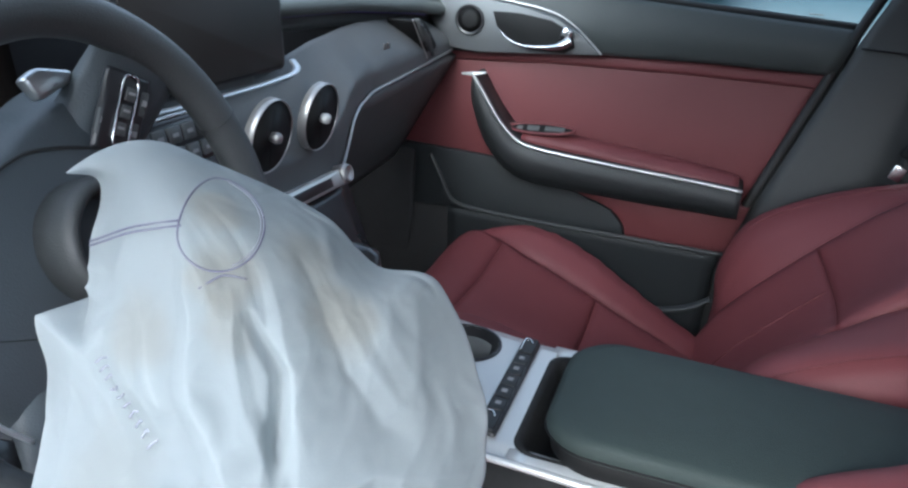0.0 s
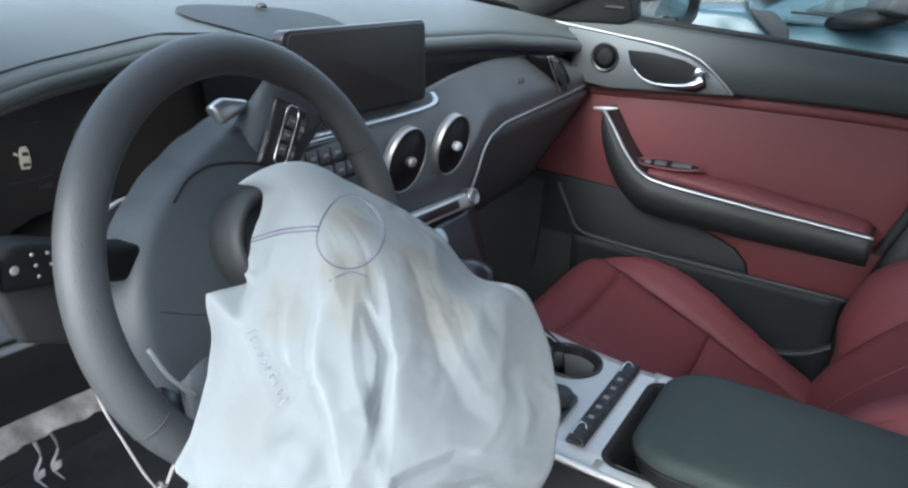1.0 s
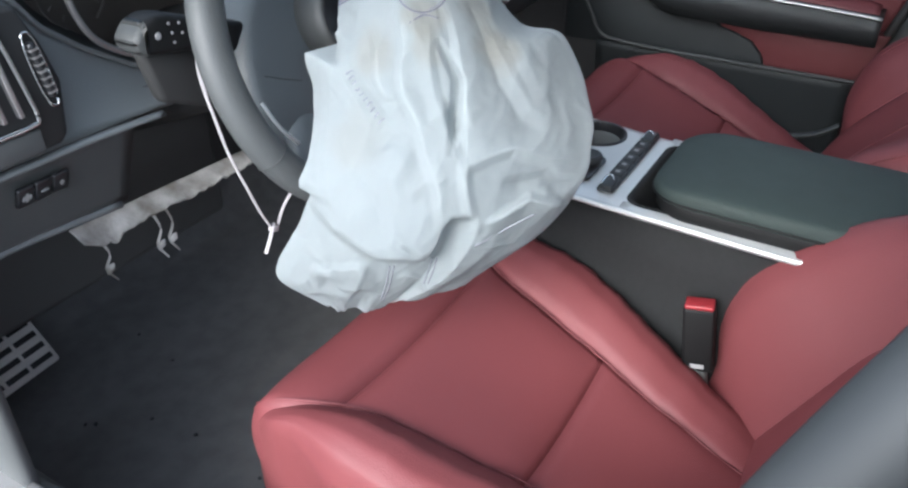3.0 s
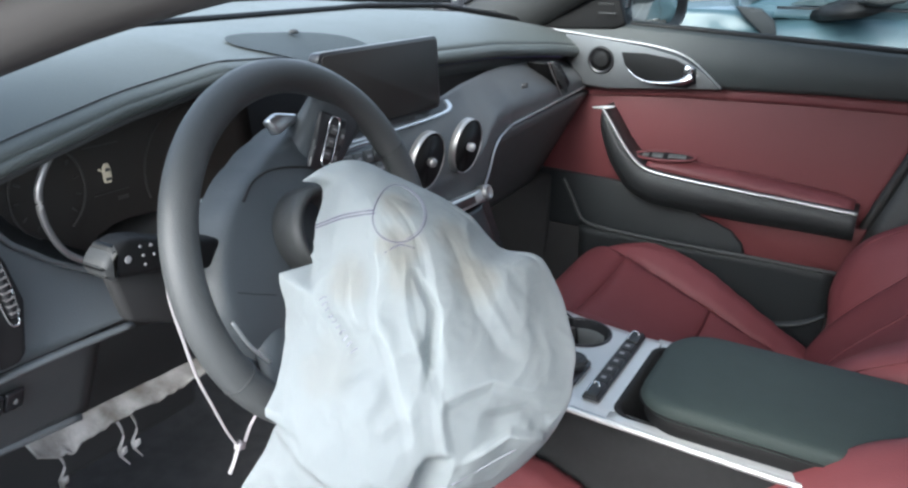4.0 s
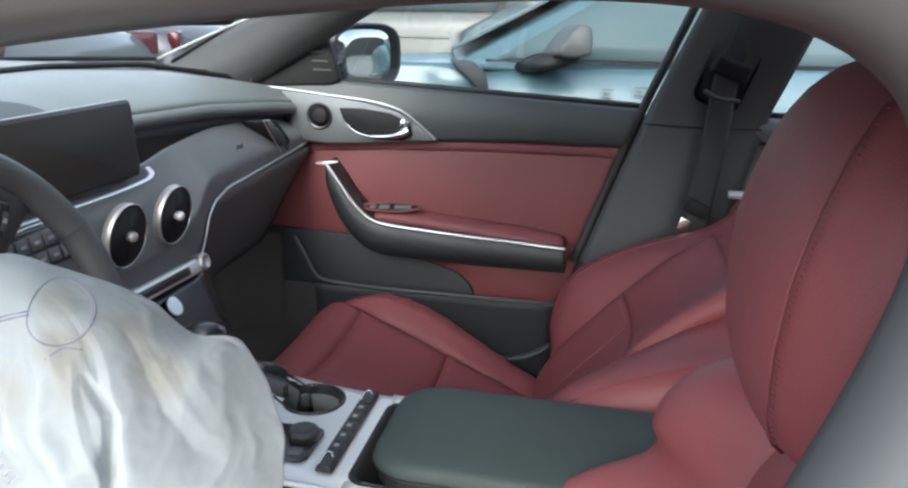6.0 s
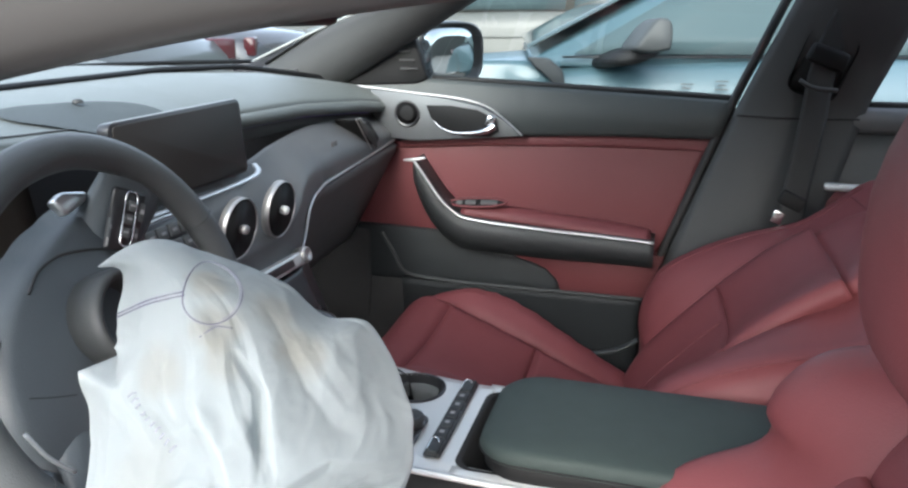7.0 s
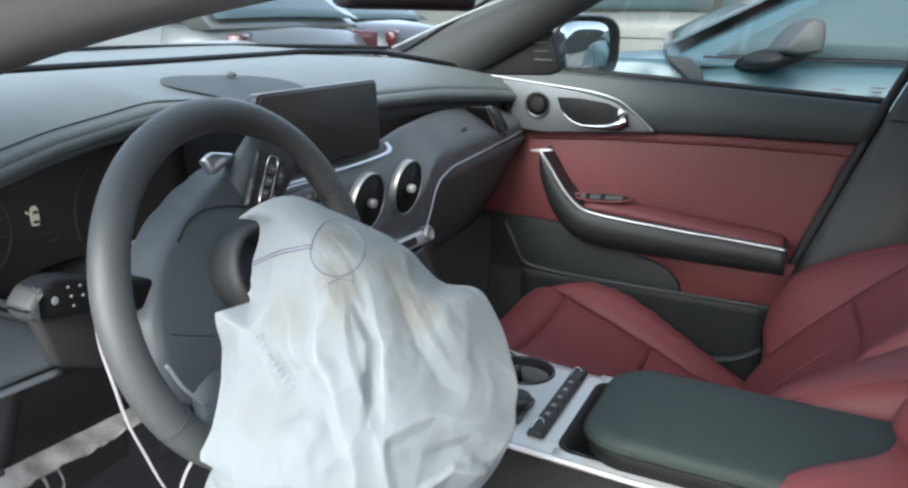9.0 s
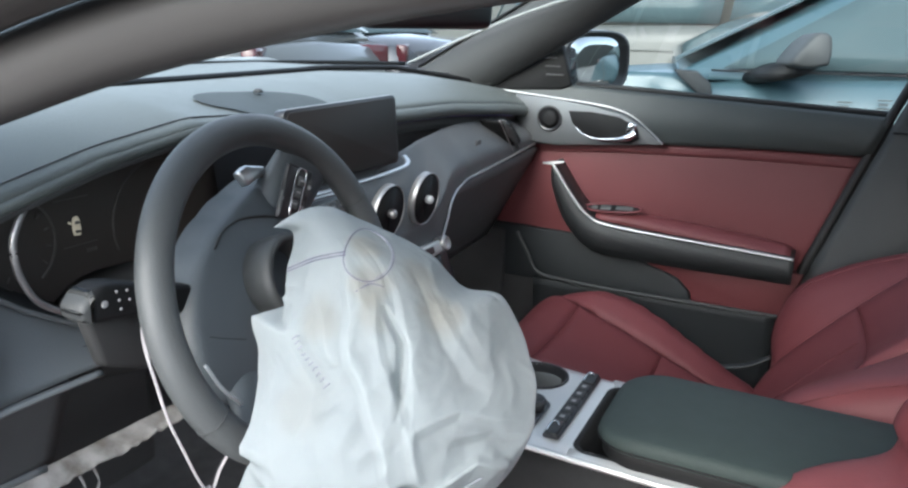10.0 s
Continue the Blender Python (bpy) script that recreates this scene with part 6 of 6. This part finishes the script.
part("tongue", moved(box(-0.006, 0.006, -0.024, 0.024, -0.014, 0.014, 0.004), pose(1.03, -0.465, 0.765, 25, 0, 0)), SAIL, belt)
part("tongue_plate", moved(box(-0.002, 0.002, -0.010, 0.010, -0.018, 0.006, 0.001), pose(1.028, -0.445, 0.738, 20, 0, 0)), CHROME, belt)

rear_door = thing("door_2", "rear passenger door with red panel and silver strip", "car door", kind="structure")
part("rear_upper", sheet(lambda u, v: (1.125 - 0.012 * math.sin(math.pi * v), -0.55 - 0.7 * u, 0.882 + 0.05 * v), 16, 6, 0.03), DASH_FACE, rear_door)
part("rear_panel", sheet(lambda u, v: (1.13, -0.50 - 0.75 * u, 0.45 + 0.43 * v), 16, 10, 0.03, 0.008, 8), BLACK, rear_door)
part("rear_silver", tube([(1.10, -0.53, 0.782), (1.10, -0.7, 0.780), (1.10, -0.9, 0.78)], 0.008, 12, 8), SILVER, rear_door)
part("rear_red", sheet(lambda u, v: (1.112, -0.52 - 0.6 * u, 0.60 + 0.17 * v), 16, 8, 0.02, 0.006, 8), RED_DOOR, rear_door)
part("rear_seal", tube([(1.14, -0.58, 0.936), (1.14, -0.9, 0.935), (1.13, -1.2, 0.93)], 0.006, 12, 8), RUBBER, rear_door)
bench = thing("rear_bench", "red leather rear bench", "bench seat")
part("bench_cushion", sheet(lambda u, v: (-0.2 + 1.2 * u, -0.82 - 0.38 * v, 0.46 + 0.02 * math.sin(math.pi * u * 2) ** 2 - 0.02 * v), 40, 16, 0.12, 0.02, 6, True), RED, bench)
part("bench_back", sheet(lambda u, v: (-0.2 + 1.2 * u, -1.12 - 0.12 * v, 0.45 + 0.42 * v), 40, 16, 0.08, 0.02, 6, True), RED, bench)

# ---- outside mirror ----
wing = thing("wing_mirror", "black wing mirror outside the passenger door", "wing mirror")
wing.matrix_basis = pose(1.325, 0.30, 1.008, 0, 0, -24)
rings = []
for s, y in ((0.5, 0.115), (0.8, 0.10), (0.98, 0.05), (1.03, 0.0), (1.0, -0.03), (0.93, -0.032), (0.91, -0.02)):
    rings.append([(0.118 * s * math.copysign(abs(math.cos(a)) ** 0.6, math.cos(a)), y, 0.074 * s * math.copysign(abs(math.sin(a)) ** 0.6, math.sin(a))) for a in np.linspace(0, 2 * math.pi, 33)[:-1]])
part("mirror_shell", loft(rings), GLOSS, wing)
part("mirror_glass", moved(loft([[(0.108 * s * math.copysign(abs(math.cos(a)) ** 0.6, math.cos(a)), y, 0.067 * s * math.copysign(abs(math.sin(a)) ** 0.6, math.sin(a))) for a in np.linspace(0, 2 * math.pi, 33)[:-1]] for s, y in ((1.0, 0.004), (1.0, 0.0), (0.6, -0.0015), (0.01, -0.002))]), pose(0, -0.028, 0)), MIRROR, wing)
part("mirror_arm", tube([(-0.16, 0.05, -0.05), (-0.10, 0.045, -0.05), (-0.05, 0.04, -0.04)], 0.022, 10, 10, flat=0.6), BLACK, wing)


# ---- parked vehicles ----
def vehicle(name, label, category, paint, at, length, width, belt, roof, cabin, group="parked cars"):
    """A car along +y: the cabin gives the foot and top of the screen and of the rear window, from the middle."""
    car = thing(name, label, category, group=group)
    car.matrix_basis = at
    hw, hl = width / 2, length / 2
    stations = [(-1.0, 0.78, 0.72), (-0.97, 0.9, 0.9), (-0.8, 0.98, 0.985), (-0.4, 1.0, 1.0), (0.1, 1.0, 1.0), (0.5, 0.99, 0.97), (0.8, 0.95, 0.90), (0.95, 0.86, 0.82), (1.0, 0.72, 0.70)]
    rings = []
    for s, w, h in stations:
        x, top = hw * w, 0.2 + (belt - 0.2) * h
        rings.append([(x * 0.9, s * hl, 0.2), (x, s * hl, 0.32), (x, s * hl, 0.55), (x * 0.985, s * hl, top * 0.86), (x * 0.955, s * hl, top - 0.03), (x * 0.90, s * hl, top), (0, s * hl, top + 0.04),
                      (-x * 0.90, s * hl, top), (-x * 0.955, s * hl, top - 0.03), (-x * 0.985, s * hl, top * 0.86), (-x, s * hl, 0.55), (-x, s * hl, 0.32), (-x * 0.9, s * hl, 0.2)])
    part("body", loft(rings), paint, car)
    f0, f1, r1, r0 = cabin
    rings = []
    for y, z, w in ((f0, belt - 0.02, 0.90), (f1, roof - 0.02, 0.70), ((f1 + r1) / 2, roof, 0.70), (r1, roof - 0.03, 0.69), (r0, belt - 0.02, 0.86)):
        rings.append([(hw * 0.91 * (1 if y not in (f0, r0) else 0.96), y, belt - 0.04), (hw * w, y, z - 0.03 if z > belt else z), (hw * w * 0.85, y, z + 0.008), (0, y, z + 0.02), (-hw * w * 0.85, y, z + 0.008), (-hw * w, y, z - 0.03 if z > belt else z), (-hw * 0.91 * (1 if y not in (f0, r0) else 0.96), y, belt - 0.04)])
    part("cabin", loft(rings), paint, car)

    def side_glass(y0, y1, sx, lean0, lean1):
        def f(u, v):
            y = y0 + (y1 - y0) * u
            t = 0.06 + 0.80 * v
            y = y + (lean0 + (lean1 - lean0) * u) * v
            return (sx * (hw * (0.915 - 0.205 * t) + 0.006), y, belt + 0.005 + (roof - belt - 0.045) * v)
        return sheet(f if sx < 0 else (lambda u, v: f(1 - u, v)), 6, 6, 0.004)

    mid = (f0 + r0) / 2 + 0.05
    for sx in (-1, 1):
        w1 = part("side_window", side_glass(f0 - 0.14, mid + 0.04, sx, (f1 - f0) * 0.86, -0.1), TINTED, car)
        w2 = part("side_window", side_glass(mid - 0.04, r0 + 0.2, sx, -0.1, (r1 - r0) * 0.8), TINTED, car)
        for w in (w1, w2):
            part("window_trim", tube([(sx * (hw * 0.918 + 0.004), y, belt - 0.004) for y in np.linspace(f0 - 0.1, r0 + 0.2, 8)], 0.0045, 20, 6), GLOSS, w)
        cap = smooth_path([(-0.085, -0.045, 0), (-0.090, 0.0, 0), (-0.078, 0.048, 0), (-0.04, 0.060, 0), (0.0, 0.050, 0), (0.05, 0.008, 0), (0.092, -0.036, 0), (0.07, -0.052, 0), (0.0, -0.056, 0), (-0.085, -0.045, 0)], 36)[:-1]
        mir = part("door_mirror", loft([[(sx * (hw * 0.93 + 0.06 + 0.16 * s), f0 - 0.375 + dy + 0.68 * r * p.x, belt + 0.065 + 0.01 * s + r * p.y) for p in cap] for s, dy, r in ((0.0, 0.03, 0.75), (0.2, 0.02, 0.97), (0.8, 0.0, 0.97), (0.97, -0.005, 0.88), (1.0, -0.005, 0.75))]), ALU_GREY if paint is BLUE else paint, car, "satin grey door mirror cap")
        part("mirror_foot", loft([[(sx * (hw * 0.90 + 0.19 * s), f0 - 0.29 - 0.05 * s + 0.09 * r * math.cos(a), belt - 0.008 + 0.02 * s - 0.02 * math.cos(a) + 0.034 * r * math.sin(a)) for a in np.linspace(0, 2 * math.pi, 17)[:-1]] for s, r in ((0.0, 0.95), (0.5, 0.9), (1.0, 0.8))]), SAIL, mir)
        for y in (f0 - 0.0, mid, r0 + 0.3):
            part("door_gap", tube([(sx * (hw + 0.001), y, 0.35), (sx * (hw + 0.001), y, 0.55), (sx * (hw * 0.985 + 0.001), y, belt * 0.86), (sx * (hw * 0.955 + 0.002), y, belt - 0.035)], 0.004, 16, 6), DARK, car)
        part("crease", tube([(sx * (hw * 0.99 + 0.004), y, belt * 0.80) for y in np.linspace(-hl * 0.8, hl * 0.6, 6)], 0.008, 20, 8), paint, car)
        for y in (-hl * 0.6, hl * 0.62):
            wh = part("wheel", lathe([(0.15, -0.1), (0.30, -0.1), (0.325, -0.06), (0.325, 0.06), (0.30, 0.1), (0.15, 0.1)], Matrix.Translation((sx * (hw - 0.09), y, 0.245)) @ pose(0, 0, 0, 0, 90, 0), 32), TYRE, car)
            part("wheel_rim", lathe([(0.0005, 0.07), (0.06, 0.085), (0.20, 0.06), (0.225, 0.105), (0.21, 0.108), (0.0005, 0.106)][1:4], Matrix.Translation((sx * (hw - 0.09), y, 0.245)) @ pose(0, 0, 0, 0, 90 * sx, 0), 24), ALU, wh)
        part("tail_lamp", moved(box(-0.12, 0.12, -0.05, 0.05, -0.08, 0.08, 0.02), pose(sx * hw * 0.74, -hl * 0.962, belt * 0.87, 0, 0, -22 * sx)), TAIL, car)
        part("head_lamp", moved(box(-0.14, 0.14, -0.06, 0.06, -0.05, 0.05, 0.02), pose(sx * hw * 0.66, hl * 0.95, belt * 0.70, 0, 0, 14 * sx)), SILVER, car)
    for name2, (y0, z0), (y1, z1), lift in (("windscreen", (f0 + 0.008, belt), (f1 + 0.012, roof - 0.025), 0.004), ("rear_window", (r0 - 0.008, belt), (r1 - 0.012, roof - 0.035), 0.004)):
        sg = 1 if y0 > y1 else -1
        part(name2, sheet(lambda u, v: ((2 * u - 1) * hw * (0.84 - 0.18 * v) * sg, y0 + (y1 - y0) * v + 0.012 * sg, z0 + (z1 - z0) * v + 0.022 + 0.012 * (1 - (2 * u - 1) ** 2)), 10, 8, 0.004), TINTED, car)
    part("bumper", moved(box(-hw * 0.84, hw * 0.84, -0.05, 0.05, -0.12, 0.12, 0.04, 3), pose(0, -hl * 0.985, 0.42)), paint, car)
    part("bumper", moved(box(-hw * 0.80, hw * 0.80, -0.05, 0.05, -0.12, 0.12, 0.04, 3), pose(0, hl * 0.985, 0.42)), paint, car)
    part("plate_holder", moved(box(-0.26, 0.26, -0.01, 0.01, -0.06, 0.06, 0.004), pose(0, -hl * 0.985 - 0.055, 0.55)), MARK, car)
    return car


blue = vehicle("parked_car", "blue saloon car with a crumpled front wing", "car", BLUE, pose(3.427, -1.116, -0.08, 0, 0, 12), 4.7, 1.78, 1.035, 1.47, (1.57, 0.77, -0.75, -1.75))
part("wing_dent", sheet(lambda u, v: (-0.865 - 0.035 * math.sin(math.pi * u) * math.sin(math.pi * v) + 0.018 * noise.noise(Vector((u * 5, v * 4, 2.5))), 1.48 + 0.5 * u, 0.62 + 0.40 * v), 24, 20, 0.01, flip=True), BLUE, blue, "crumpled wing metal")
# dark leaf shape that imitates the dark reflection in the crumpled wing corner
part("wing_reflection", prism([(1.46, 0.93), (1.472, 0.99), (1.52, 1.03), (1.60, 1.035), (1.57, 1.0), (1.52, 0.96), (1.485, 0.925)], "x", -0.906, -0.87, 0.006), DOOR_LOW, blue, "dark piece standing in for a reflection in the bent wing")
for k, (y, z) in enumerate(((1.04, 0.945), (0.92, 0.955))):
    for j in range(3):
        part("chalk_mark", box(-0.879, -0.8755, y - 0.022 + 0.01 * (j % 2), y + 0.022 - 0.008 * (j % 2), z - 0.014 * j - 0.004, z - 0.014 * j), GREY, blue)
vehicle("parked_car", "grey hatchback with red tail lamps beyond the bonnet", "car", GREY, pose(3.95, 5.1, -0.08, 0, 0, 0), 4.4, 1.85, 1.06, 1.58, (0.9, 0.3, -1.3, -2.0))
vehicle("parked_car", "charcoal saloon parked further along the row", "car", CHARCOAL, pose(6.5, 5.5, -0.08, 0, 0, -3), 4.6, 1.85, 1.03, 1.52, (1.0, 0.4, -0.9, -1.7))
vehicle("parked_van", "white van parked behind the blue car", "van", WHITE, pose(7.7, 0.9, -0.08, 0, 0, 2), 5.2, 2.0, 1.2, 2.2, (2.0, 1.6, -2.3, -2.4))

# ---- added far walls that close the lot and darken the windscreen view ----
for k, (x0, x1, y0, y1) in enumerate(((16, 16.4, -22, 22), (-16, 16, 18, 18.4), (-16, 16, -18.4, -18), (-16.4, -16.0, -18, 18))):
    tagged(part(("wall_east", "wall_north", "wall_south", "wall_west")[k], box(x0, x1, y0, y1, -0.1, 3.2, 0.02), CONCRETE), "added plain pale concrete wall that closes the lot", "wall", kind="structure")
